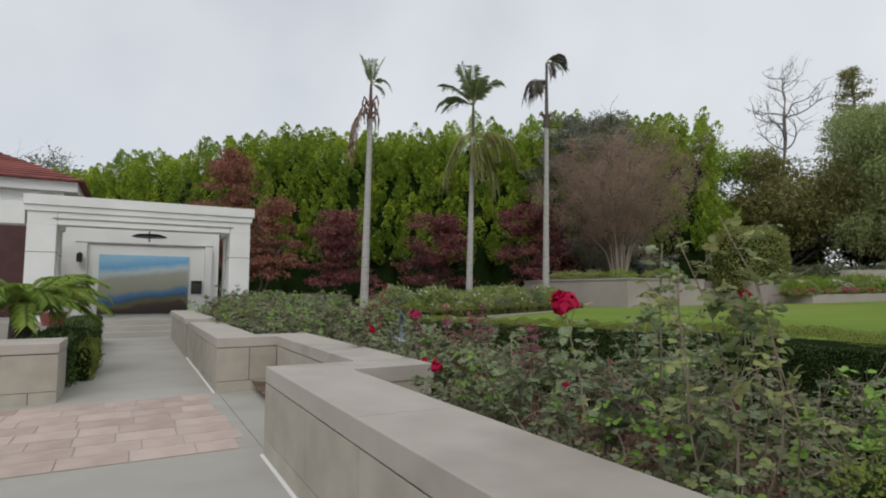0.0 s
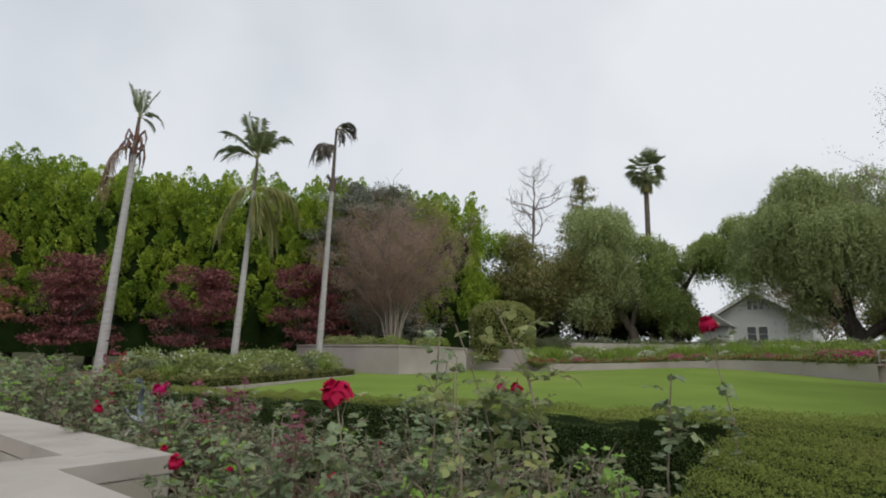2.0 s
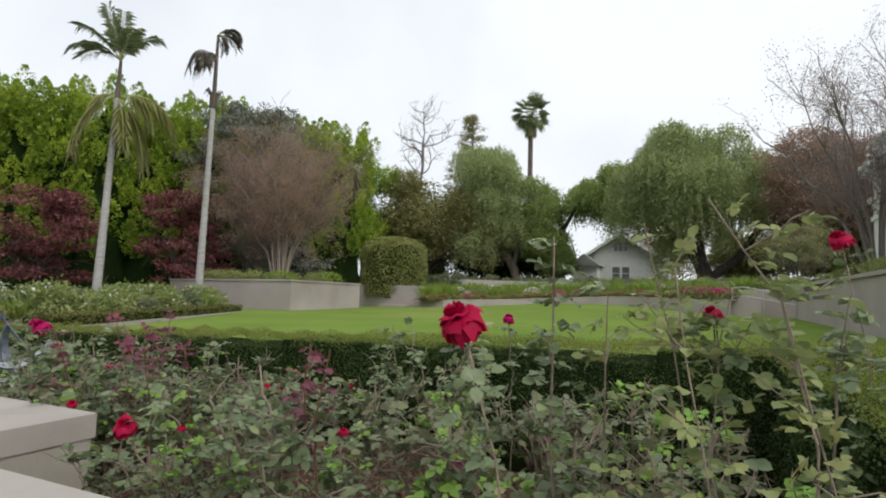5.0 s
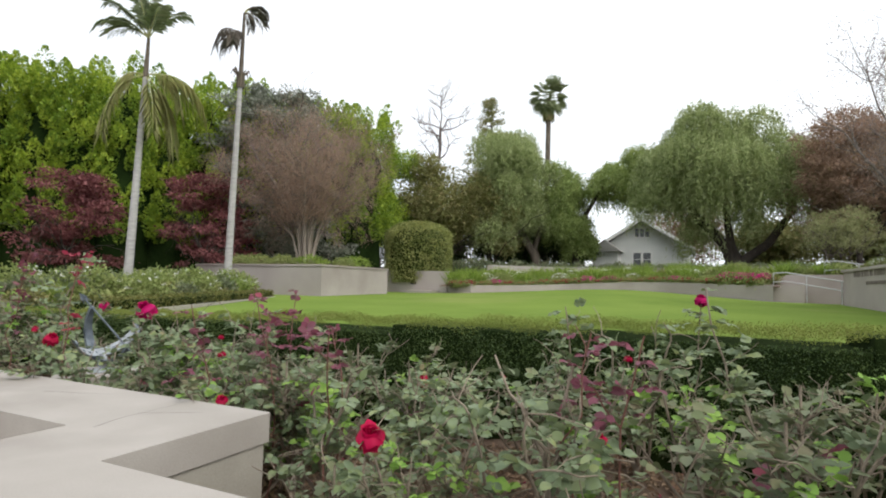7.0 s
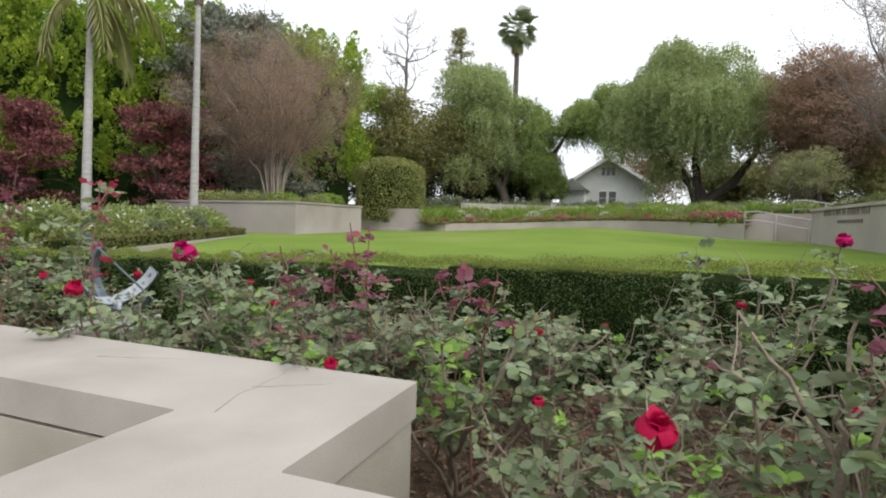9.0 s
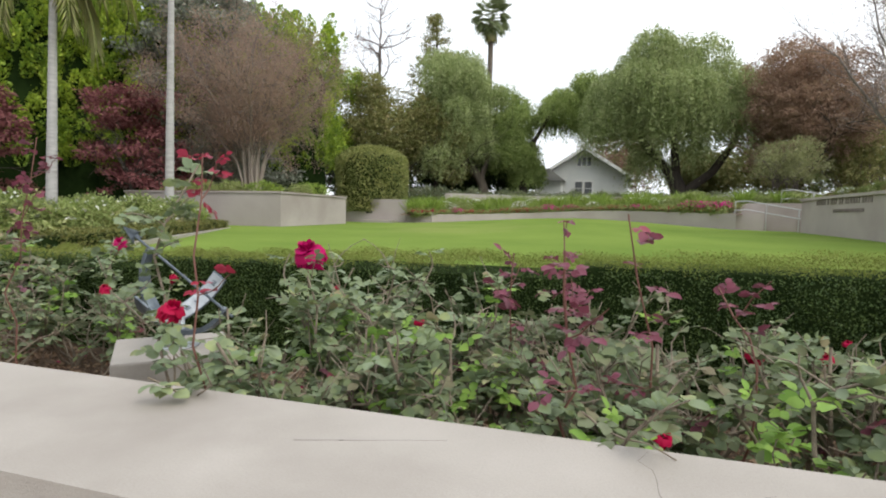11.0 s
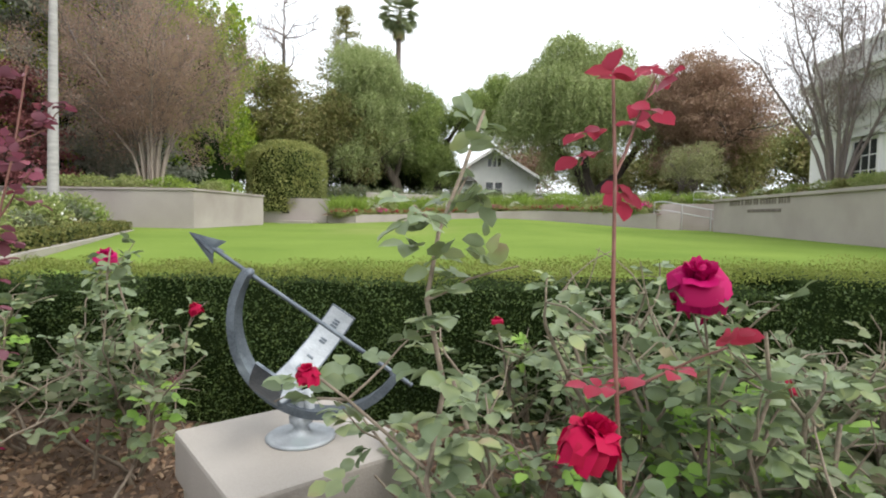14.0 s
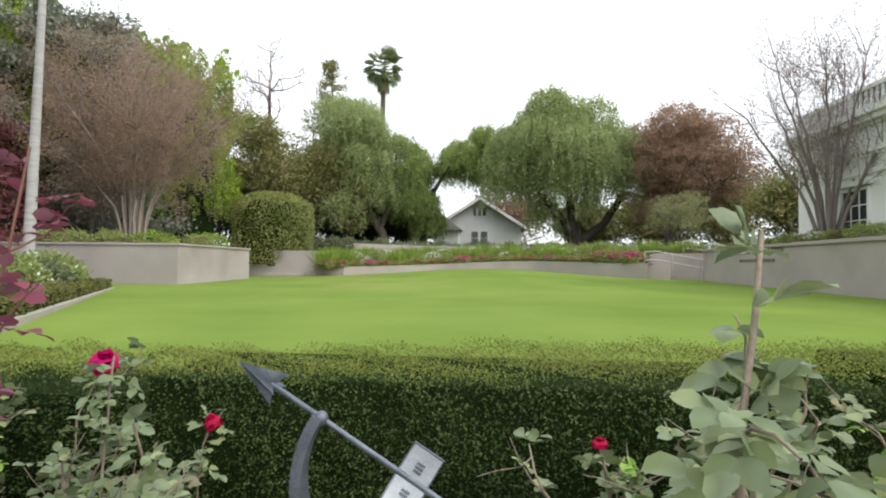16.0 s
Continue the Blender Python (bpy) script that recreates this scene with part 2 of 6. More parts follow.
M_STUCCO = surface("grey_pink_stucco", (0.33, 0.285, 0.265), (0.48, 0.43, 0.40), 0.85, 0.5, 30, 0.2, stain=(0.27, 0.225, 0.205))
M_TILE = surface("red_roof_tile", (0.18, 0.05, 0.045), (0.34, 0.11, 0.09), 0.7, 1.5, 25, 0.3, by_piece=0.5)
M_SHINGLE = surface("grey_shingle", (0.20, 0.20, 0.19), (0.42, 0.41, 0.38), 0.85, 1.0, 12, 0.4)
M_DARKWOOD = surface("dark_red_wall", (0.05, 0.02, 0.02), (0.10, 0.035, 0.035), 0.6, 2, 40, 0.1)
M_BRONZE = surface("weathered_bronze", (0.07, 0.085, 0.10), (0.21, 0.24, 0.27), 0.5, 14, 150, 0.25, metal=0.65, stain=(0.33, 0.38, 0.40))
M_BRONZE_PALE = surface("pale_bronze_dial", (0.28, 0.30, 0.32), (0.50, 0.53, 0.55), 0.55, 16, 140, 0.2, metal=0.35, stain=(0.36, 0.42, 0.42))
M_IRON = surface("dark_iron", (0.012, 0.012, 0.012), (0.035, 0.033, 0.03), 0.5, 5, 60, 0.1, metal=0.4)
M_STEEL = surface("painted_rail", (0.45, 0.45, 0.45), (0.6, 0.6, 0.6), 0.4, 4, 50, 0.05, metal=0.5)
M_BARK = surface("grey_brown_bark", (0.07, 0.055, 0.04), (0.19, 0.155, 0.12), 0.9, 5, 40, 0.9, stretch=(1, 1, 0.25))
M_BARK_PALE = surface("pale_smooth_bark", (0.24, 0.20, 0.16), (0.44, 0.38, 0.32), 0.75, 5, 40, 0.4, stretch=(1, 1, 0.3))
M_BARK_TAUPE = surface("taupe_smooth_bark", (0.13, 0.105, 0.095), (0.27, 0.225, 0.205), 0.8, 5, 40, 0.4, stretch=(1, 1, 0.3))
M_BARK_DARK = surface("dark_bark", (0.03, 0.024, 0.02), (0.09, 0.07, 0.055), 0.9, 5, 40, 0.8, stretch=(1, 1, 0.3))
M_PALM_TRUNK = surface("grey_palm_trunk", (0.32, 0.31, 0.30), (0.54, 0.52, 0.50), 0.85, 2.5, 30, 0.4, stretch=(1, 1, 5), stain=(0.28, 0.26, 0.25))
M_CANE = surface("rose_cane", (0.15, 0.115, 0.085), (0.36, 0.295, 0.22), 0.8, 20, 90, 0.4)
M_CANE_RED = surface("young_rose_cane", (0.13, 0.05, 0.04), (0.24, 0.11, 0.08), 0.6, 20, 90, 0.2)
M_ROSE_LEAF = leafy("rose_leaf", [(0.075, 0.10, 0.05), (0.11, 0.145, 0.075), (0.15, 0.195, 0.11), (0.14, 0.18, 0.07), (0.19, 0.235, 0.14), (0.13, 0.165, 0.085), (0.22, 0.26, 0.13), (0.25, 0.29, 0.12), (0.27, 0.23, 0.13)], 0.45, 0.28, 0.35, 6.0, 1.36)
M_ROSE_FRESH = leafy("fresh_rose_leaf", [(0.13, 0.24, 0.05), (0.20, 0.34, 0.07), (0.28, 0.42, 0.09), (0.15, 0.26, 0.07)], 0.45, 0.35)
M_ROSE_DULL = leafy("dull_rose_leaf", [(0.09, 0.12, 0.06), (0.13, 0.165, 0.09), (0.17, 0.185, 0.115), (0.14, 0.175, 0.08), (0.20, 0.17, 0.11), (0.11, 0.145, 0.09)], 0.55)
M_ROSE_PALE = leafy("pale_rose_leaf", [(0.13, 0.17, 0.07), (0.20, 0.24, 0.10), (0.27, 0.30, 0.12), (0.30, 0.28, 0.12)], 0.55, 0.35, 0.25, 5.0)
M_ROSE_RED_LEAF = leafy("red_rose_leaf", [(0.14, 0.045, 0.06), (0.21, 0.06, 0.09), (0.17, 0.075, 0.095), (0.27, 0.065, 0.09), (0.20, 0.12, 0.11)], 0.4, 0.35)
M_ROSE_CRIMSON = leafy("crimson_rose_leaf", [(0.36, 0.03, 0.06), (0.48, 0.055, 0.10), (0.30, 0.05, 0.08), (0.55, 0.07, 0.10)], 0.4, 0.4, boost=1.0)
M_PETAL = leafy("red_petal", [(0.36, 0.001, 0.036), (0.46, 0.002, 0.055), (0.29, 0.001, 0.024)], 0.6, 0.2, boost=1.0)
M_PETAL_PINK = leafy("magenta_petal", [(0.38, 0.002, 0.085), (0.48, 0.003, 0.12), (0.32, 0.002, 0.06)], 0.6, 0.2, boost=1.0)
M_WHITE_PETAL = leafy("white_petal", [(0.78, 0.78, 0.72), (0.85, 0.85, 0.80)], 0.6, 0.2, boost=1.0)
# box hedge sides dark, tops yellow-green: light and shade put into the leaf colours
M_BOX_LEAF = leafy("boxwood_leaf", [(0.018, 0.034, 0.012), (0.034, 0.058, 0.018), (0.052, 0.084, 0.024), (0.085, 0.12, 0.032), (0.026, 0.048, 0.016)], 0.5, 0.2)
M_BOX_PALE_LIT = leafy("boxwood_pale_lit_leaf", [(0.13, 0.165, 0.035), (0.15, 0.19, 0.04), (0.175, 0.21, 0.045), (0.20, 0.225, 0.055), (0.18, 0.18, 0.055)], 0.7, 0.35)
# near-black filling of hedges and clipped bush, inner shade put into its colour
M_BOX_SHADE_CORE = surface("hedge_shade_core", (0.010, 0.018, 0.006), (0.03, 0.045, 0.014), 0.95, 8, 60, 0.8)
M_FICUS = leafy("ficus_leaf", [(0.09, 0.16, 0.028), (0.15, 0.24, 0.035), (0.24, 0.33, 0.045), (0.34, 0.42, 0.055), (0.44, 0.51, 0.075)], 0.5, 0.32, 0.25, 0.5, 1.3)
# near-black, stands for the shade inside the ficus crowns
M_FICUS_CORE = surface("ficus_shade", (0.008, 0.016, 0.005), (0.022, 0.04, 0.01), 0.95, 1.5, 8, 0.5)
M_MAROON = leafy("maroon_leaf", [(0.085, 0.03, 0.034), (0.17, 0.062, 0.065), (0.28, 0.115, 0.11), (0.14, 0.048, 0.052)], 0.6, 0.3)
M_RUST = leafy("rust_leaf", [(0.20, 0.09, 0.06), (0.29, 0.135, 0.095), (0.24, 0.105, 0.08)], 0.65, 0.3)
M_CRAPE = leafy("crape_leaf", [(0.25, 0.175, 0.13), (0.35, 0.25, 0.19), (0.29, 0.205, 0.155), (0.42, 0.315, 0.25)], 0.7, 0.5, boost=1.3)
M_CRAPE_GREY = leafy("grey_seed_head", [(0.20, 0.165, 0.16), (0.28, 0.23, 0.22), (0.24, 0.175, 0.14)], 0.75, 0.3)
M_PEPPER = leafy("pepper_leaf", [(0.17, 0.215, 0.085), (0.25, 0.30, 0.12), (0.32, 0.365, 0.165), (0.39, 0.42, 0.22)], 0.6, 0.4)
M_PEPPER_DEEP = leafy("deep_pepper_leaf", [(0.13, 0.18, 0.055), (0.20, 0.26, 0.08), (0.28, 0.34, 0.115), (0.34, 0.39, 0.15)], 0.6, 0.4)
M_BROWN = leafy("brown_leaf", [(0.19, 0.125, 0.085), (0.27, 0.18, 0.125), (0.35, 0.24, 0.175), (0.24, 0.185, 0.10)], 0.7, 0.4)
M_MIXED = leafy("olive_leaf", [(0.11, 0.135, 0.04), (0.18, 0.19, 0.065), (0.25, 0.235, 0.095), (0.29, 0.23, 0.12)], 0.65, 0.25)
M_OLIVE_PALE = leafy("pale_olive_leaf", [(0.20, 0.215, 0.10), (0.28, 0.29, 0.14), (0.36, 0.36, 0.19)], 0.65, 0.4)
M_CEDAR = leafy("grey_needles", [(0.14, 0.155, 0.12), (0.21, 0.225, 0.175), (0.30, 0.305, 0.25)], 0.7, 0.3)
M_SHRUB = leafy("shrub_leaf", [(0.14, 0.185, 0.06), (0.21, 0.26, 0.085), (0.29, 0.325, 0.12), (0.35, 0.35, 0.18)], 0.6, 0.3)
M_PALM_LEAF = leafy("palm_leaf", [(0.17, 0.21, 0.11), (0.24, 0.29, 0.15), (0.33, 0.36, 0.21)], 0.45, 0.35)
M_FAN_LEAF = leafy("fan_palm_leaf", [(0.14, 0.175, 0.08), (0.20, 0.24, 0.12), (0.28, 0.31, 0.17)], 0.5, 0.35)
M_BOOT = surface("torn_palm_boot", (0.09, 0.045, 0.035), (0.24, 0.13, 0.10), 0.85, 6, 60, 0.6, stain=(0.12, 0.15, 0.06))
M_PALM_GREY = leafy("grey_palm_leaf", [(0.13, 0.12, 0.10), (0.20, 0.18, 0.155), (0.26, 0.22, 0.18)], 0.7, 0.2)
M_PALM_DRY = leafy("dry_palm_leaf", [(0.32, 0.33, 0.13), (0.42, 0.41, 0.19), (0.33, 0.38, 0.14)], 0.65, 0.4)
M_FERN = leafy("cycad_leaf", [(0.14, 0.21, 0.04), (0.22, 0.31, 0.06), (0.31, 0.38, 0.09)], 0.5, 0.3)
M_FLOWER_RED = leafy("bedding_flower", [(0.35, 0.01, 0.03), (0.45, 0.02, 0.09), (0.30, 0.01, 0.04)], 0.6, 0.2)
M_FLOWER_PINK = leafy("pink_flower", [(0.50, 0.02, 0.20), (0.60, 0.04, 0.28)], 0.6, 0.2)
M_BUSH = leafy("clipped_bush_leaf", [(0.14, 0.165, 0.055), (0.21, 0.235, 0.08), (0.28, 0.29, 0.10), (0.34, 0.33, 0.13)], 0.6, 0.25)
M_LITTER = leafy("leaf_litter", [(0.11, 0.065, 0.042), (0.22, 0.14, 0.09), (0.32, 0.23, 0.155), (0.15, 0.10, 0.065)], 0.85, 0.1)

for dull in (M_FICUS_CORE, M_BOX_SHADE_CORE, M_SOIL, M_GROUND):
    dull.node_tree.nodes["Principled BSDF"].inputs["Specular IOR Level"].default_value = 0.02


def pane_material():
    m = bpy.data.materials.new("window_glass")
    m.use_nodes = True
    b = m.node_tree.nodes["Principled BSDF"]
    b.inputs["Base Color"].default_value = (0.05, 0.055, 0.055, 1)
    b.inputs["Roughness"].default_value = 0.08
    return m


M_PANE = pane_material()

# ---- ground ----
def land(x, y):
    """Height of the open ground: level by the path, gently rising behind the lawn."""
    up = np.clip((y - 26) / 24, 0, 1)
    step = np.clip((y - 5.6) / 1.2, 0, 1)
    return -0.03 + 0.70 * step * step * (3 - 2 * step) + 2.55 * up * up * (3 - 2 * up)


def lawn_height(x, y):
    k = np.clip((y - 14) / 18, 0, 1)
    return 0.72 + 0.011 * (y - 6.4) + 0.42 * k * k * (3 - 2 * k) * np.exp(-((x + 5.8) / 6) ** 2)


def sheet(name, xs, ys, height, material):
    X, Y = np.meshgrid(xs, ys)
    V = np.stack([X, Y, height(X, Y)], -1).reshape(-1, 3)
    nx = len(xs)
    i = (np.arange(len(ys) - 1)[:, None] * nx + np.arange(nx - 1)[None]).ravel()
    F = np.stack([i, i + 1, i + nx + 1, i + nx], 1)
    return hold(name, quick(name, V, F, True), material)


xs = np.concatenate([np.linspace(-2500, -90, 8), np.linspace(-80, 40, 61), np.linspace(50, 2500, 8)])
ys = np.concatenate([np.linspace(-2500, -40, 8), np.linspace(-30, 4, 8), np.linspace(5, 8, 9), np.linspace(10, 70, 31), np.linspace(80, 2500, 8)])
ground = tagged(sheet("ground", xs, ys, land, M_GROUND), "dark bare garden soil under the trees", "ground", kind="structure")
lawn = tagged(sheet("lawn", np.linspace(-19.6, 5.2, 66), np.linspace(6.2, 35, 80), lawn_height, M_LAWN), "bright green closely mown lawn", "lawn", kind="structure")
path = tagged(part("path", slab(-20.2, 9, -12, 1.24, -0.15, 0.0), M_PATH), "smooth pale grey concrete garden path", "path", kind="structure")
alcove = tagged(part("alcove_floor", slab(-7.6, -3.7, 1.25, 2.3, -0.15, -0.002), M_PATH), "concrete floor of the wall alcove", "path", kind="structure")


def bed_height(x, y):
    lift = np.clip((-9 - x) / 6, 0, 1)
    return 0.10 + 0.05 * np.sin(x * 1.7 + y) + 0.03 * np.sin(y * 5.1 + x * 3.3) + 0.25 * lift


soil = tagged(sheet("flower_bed_soil", np.linspace(-20.5, 3.2, 140), np.linspace(1.75, 5.75, 40), bed_height, M_SOIL), "brown mulch soil of the rose bed", "soil", kind="structure")

# ---- the zigzag garden wall ----
outline = [(8, 1.2), (-3.737, 1.2), (-3.737, 2.14), (-7.504, 2.14), (-7.504, 1.2), (-12.9, 1.2), (-12.9, 1.9), (-8.11, 1.9), (-8.11, 2.79), (-3.133, 2.79), (-3.133, 1.9), (8, 1.9)]


def inset(pts, d):
    out = []
    n = len(pts)
    for i in range(n):
        a, b, c = (Vector(pts[(i + k) % n]) for k in (-1, 0, 1))
        e1, e2 = (b - a).normalized(), (c - b).normalized()
        n1, n2 = Vector((e1.y, -e1.x)), Vector((e2.y, -e2.x))
        out.append(tuple(b + (n1 + n2) * d))
    return out


garden_wall = thing("wall_garden", "low zigzag cast stone garden wall with a flat cap", "garden wall", kind="structure")
part("core", prism(inset(outline, 0.03), -0.1, 0.715), M_JOINT, garden_wall)
part("cap", prism(outline, 0.715, 0.862, 0.012), M_CAP, garden_wall, "smooth pale flat cap stone")


def face_panels(p0, p1, parent, z_low=0.0, first=0.45, thick=0.036, top=0.70, name="panel", step=1.12):
    """A base course and a course of panels along the wall face from p0 to p1 (outside on the right-hand side)."""
    p0, p1 = Vector(p0), Vector(p1)
    d = (p1 - p0).normalized()
    turn = math.degrees(math.atan2(d.y, d.x))
    length = (p1 - p0).length
    for z0, z1, shift in ((z_low - 0.05, 0.168, 0.3), (0.176, top, 0.0)):
        cuts = [0.0]
        c = first + shift * step
        while c < length - 0.15:
            cuts.append(c)
            c += step
        cuts.append(length)
        for a, b in zip(cuts[:-1], cuts[1:]):
            ob = part(name if z1 > 0.5 else "base_block", slab(a + 0.004, b - 0.004, -thick / 2, thick / 2, z0, z1, 0.004), M_PANEL, parent)
            ob.matrix_basis = pose(p0.x, p0.y, 0, 0, 0, turn) @ pose(0, thick / 2, 0)


face_panels((-3.737, 1.202), (8, 1.202), garden_wall, first=0.38)
face_panels((-3.735, 2.14), (-3.735, 1.204), garden_wall, first=0.5)
face_panels((-7.504, 2.142), (-3.74, 2.142), garden_wall, first=0.55)
face_panels((-7.506, 1.204), (-7.506, 2.14), garden_wall, first=0.5)
face_panels((-12.9, 1.202), (-7.506, 1.202), garden_wall, first=0.6)
for x0, x1, y0, y1 in ((-3.737, 8, 1.165, 1.199), (-12.9, -7.506, 1.165, 1.199), (-7.47, -3.77, 2.105, 2.139)):
    part("sealant_line", slab(x0, x1, y0, y1, 0.001, 0.009), M_WHITE, garden_wall, "pale line along the wall foot")
rng = np.random.default_rng(17)
for a, b in (((-3.62, 2.17), (-3.70, 2.77)), ((-3.66, 2.46), (-3.42, 2.62)), ((-4.62, 2.52), (-4.22, 2.66)), ((-1.2, 1.22), (-1.14, 1.88))):
    k = np.linspace(0, 1, 12)
    jag = rng.normal(size=12) * 0.012
    line = [(a[0] + (b[0] - a[0]) * q + j, a[1] + (b[1] - a[1]) * q + j * 0.4, 0.8612) for q, j in zip(k, jag)]
    tube_part("crack", [(line, np.linspace(0.0022, 0.0012, 12))], M_JOINT, garden_wall, "fine dark crack in the cap", 4)
# bed side of the wall, plain
part("bed_face", slab(-3.125, 8, 1.872, 1.888, 0.0, 0.712), M_PANEL, garden_wall)
part("bed_face", slab(-3.163, -3.145, 1.89, 2.76, 0.0, 0.712), M_PANEL, garden_wall)
part("bed_face", slab(-8.08, -3.165, 2.762, 2.778, 0.0, 0.712), M_PANEL, garden_wall)

far_wall = thing("wall_far", "short cast stone wall by the steps", "garden wall", kind="structure")
part("core", slab(-19.4, -12.95, 1.16, 1.78, -0.1, 0.80), M_PANEL, far_wall)
part("cap", slab(-19.45, -12.92, 1.12, 1.82, 0.80, 0.95, 0.012), M_CAP, far_wall)
left_wall = thing("wall_left", "cast stone wall end beside the path", "garden wall", kind="structure")
part("core", slab(-8.85, -7.79, -9, -0.94, -0.1, 0.715), M_JOINT, left_wall)
part("cap", slab(-8.88, -7.75, -9, -0.9, 0.715, 0.862, 0.012), M_CAP, left_wall)
face_panels((-7.756, -9), (-7.756, -0.906), left_wall, first=0.7)
face_panels((-7.756, -0.906), (-8.87, -0.906), left_wall, first=0.5)

# ---- steps and pavilion ----
steps = thing("stairs_pavilion", "three broad pale concrete steps", "steps", kind="structure")
for i in range(3):
    part("step", slab(-21.6 - 0.01 * i, -20.2 - 0.38 * i, -2.2, 1.6, -0.1 + 0.19 * i, 0.19 * (i + 1), 0.01), M_PATH, steps)
tagged(part("floor_pavilion", slab(-34, -21.2, -12, 4.6, -0.2, 0.565), M_PATH), "concrete floor of the white pavilion", "floor", kind="structure")
pavilion = thing("pavilion", "white stucco pavilion with square columns and flat roof", "pavilion", at=(0, 0, 0))
for y0, y1, x0 in ((3.28, 4.06, -22.25), (-3.36, -2.50, -22.25), (3.4, 4.06, -24.4), (-3.36, -2.6, -24.4)):
    col = part("column", slab(x0, x0 + 0.75, y0, y1, 0.565, 3.97, 0.01), M_WHITE, pavilion)
    part("band", slab(x0 - 0.006, x0 + 0.756, y0 - 0.006, y1 + 0.006, 2.98, 3.0), M_JOINT, col)
part("beam", slab(-24.4, -21.5, 3.28, 4.06, 3.972, 4.42, 0.01), M_WHITE, pavilion)
part("beam", slab(-24.4, -21.5, -3.36, -2.50, 3.972, 4.42, 0.01), M_WHITE, pavilion)
part("beam", slab(-22.25, -21.5, -2.49, 3.27, 3.972, 4.42, 0.01), M_WHITE, pavilion)
part("fascia", slab(-24.5, -21.44, -3.42, 4.12, 4.425, 4.64, 0.008), M_WHITE, pavilion)
part("roof", slab(-24.6, -21.38, -3.48, 4.19, 4.645, 5.0, 0.012), M_WHITE, pavilion)
part("trim", slab(-21.497, -21.46, -2.62, 3.4, 4.18, 4.215), M_SHINGLE, pavilion)
tagged(part("ceiling_pavilion", slab(-24.35, -22.26, -2.49, 3.27, 4.3, 4.36), M_WHITE), "plain white pavilion ceiling", "ceiling", kind="structure")
back_wall = tagged(part("wall_pavilion", slab(-27.75, -27.45, -12, 3.6, 0.565, 4.95), M_WHITE), "white pavilion back wall", "wall", kind="structure")
part("lintel", slab(-27.44, -27.36, -2.4, 3.3, 3.8, 3.86), M_SHINGLE, back_wall)
part("pilaster", slab(-27.44, -27.2, 2.95, 3.27, 0.565, 3.79), M_WHITE, back_wall)
part("pilaster", slab(-27.44, -27.2, -2.49, -1.95, 0.565, 3.79), M_WHITE, back_wall)


def mural_material():
    """A painted seascape: cloudy sky, pale haze, blue sea, brown shore with green."""
    m = bpy.data.materials.new("painted_mural")
    m.use_nodes = True
    t = m.node_tree
    n = t.nodes
    co = n.new("ShaderNodeTexCoord")
    sep = n.new("ShaderNodeSeparateXYZ")
    link(t, co.outputs["Generated"], sep.inputs[0])
    warp = n.new("ShaderNodeTexNoise")
    warp.inputs["Scale"].default_value, warp.inputs["Detail"].default_value = 3.0, 5
    link(t, co.outputs["Generated"], warp.inputs["Vector"])
    tilt = n.new("ShaderNodeMath")
    tilt.operation = "MULTIPLY_ADD"
    tilt.inputs[1].default_value = 0.22
    link(t, warp.outputs[0], tilt.inputs[0])
    link(t, sep.outputs[2], tilt.inputs[2])
    slope = n.new("ShaderNodeMath")
    slope.operation = "MULTIPLY_ADD"
    slope.inputs[1].default_value = -0.16
    link(t, sep.outputs[1], slope.inputs[0])
    link(t, tilt.outputs[0], slope.inputs[2])
    ramp = n.new("ShaderNodeValToRGB")
    e = ramp.color_ramp.elements
    stops = [(0.0, (0.03, 0.02, 0.018)), (0.14, (0.06, 0.035, 0.025)), (0.20, (0.15, 0.11, 0.06)), (0.24, (0.10, 0.14, 0.04)), (0.28, (0.04, 0.10, 0.22)),
             (0.38, (0.10, 0.22, 0.38)), (0.44, (0.33, 0.33, 0.25)), (0.66, (0.36, 0.37, 0.31)), (0.76, (0.50, 0.58, 0.60)), (0.86, (0.15, 0.40, 0.66)), (1.0, (0.30, 0.52, 0.70))]
    while len(e) < len(stops):
        e.new(0.5)
    for el, (p, c) in zip(e, stops):
        el.position, el.color = p, (*c, 1)
    link(t, slope.outputs[0], ramp.inputs[0])
    link(t, ramp.outputs[0], n["Principled BSDF"].inputs["Base Color"])
    n["Principled BSDF"].inputs["Roughness"].default_value = 0.45
    return m


mural = thing("mural", "large painted seascape mural with cloudy sky", "painting", at=(-27.4, 0.38, 0.58))
part("canvas", slab(-0.03, 0.03, -1.86, 1.86, 0.0, 2.72), mural_material(), mural)
plaque = thing("plaque", "small black wall plaque with pale lines of writing", "plaque", at=(-27.4, 2.62, 1.5))
part("plate", slab(-0.045, 0.02, -0.24, 0.24, 0.0, 0.64, 0.006), M_IRON, plaque)
for i in range(5):
    part("text_line", slab(0.021, 0.024, -0.17, 0.17 - 0.04 * (i % 2), 0.12 + i * 0.09, 0.135 + i * 0.09), M_SHINGLE, plaque)
lamp = thing("pendant_lamp", "wide flat dark pendant lamp under the ceiling", "lamp", at=(-22.95, 0.43, 4.3))
part("rod", slab(-0.02, 0.02, -0.02, 0.02, -0.55, 0.0), M_IRON, lamp)
bm = bmesh.new()
bmesh.ops.create_cone(bm, cap_ends=True, segments=8, radius1=0.66, radius2=0.48, depth=0.1)
for v in bm.verts:
    v.co.z -= 0.46
part("canopy", bm, M_IRON, lamp)
part("finial", slab(-0.03, 0.03, -0.03, 0.03, -0.70, -0.56, 0.01), M_IRON, lamp)
sconce = thing("wall_lamp", "dark lantern on the white wall", "lamp", at=(-27.19, -2.2, 3.2))
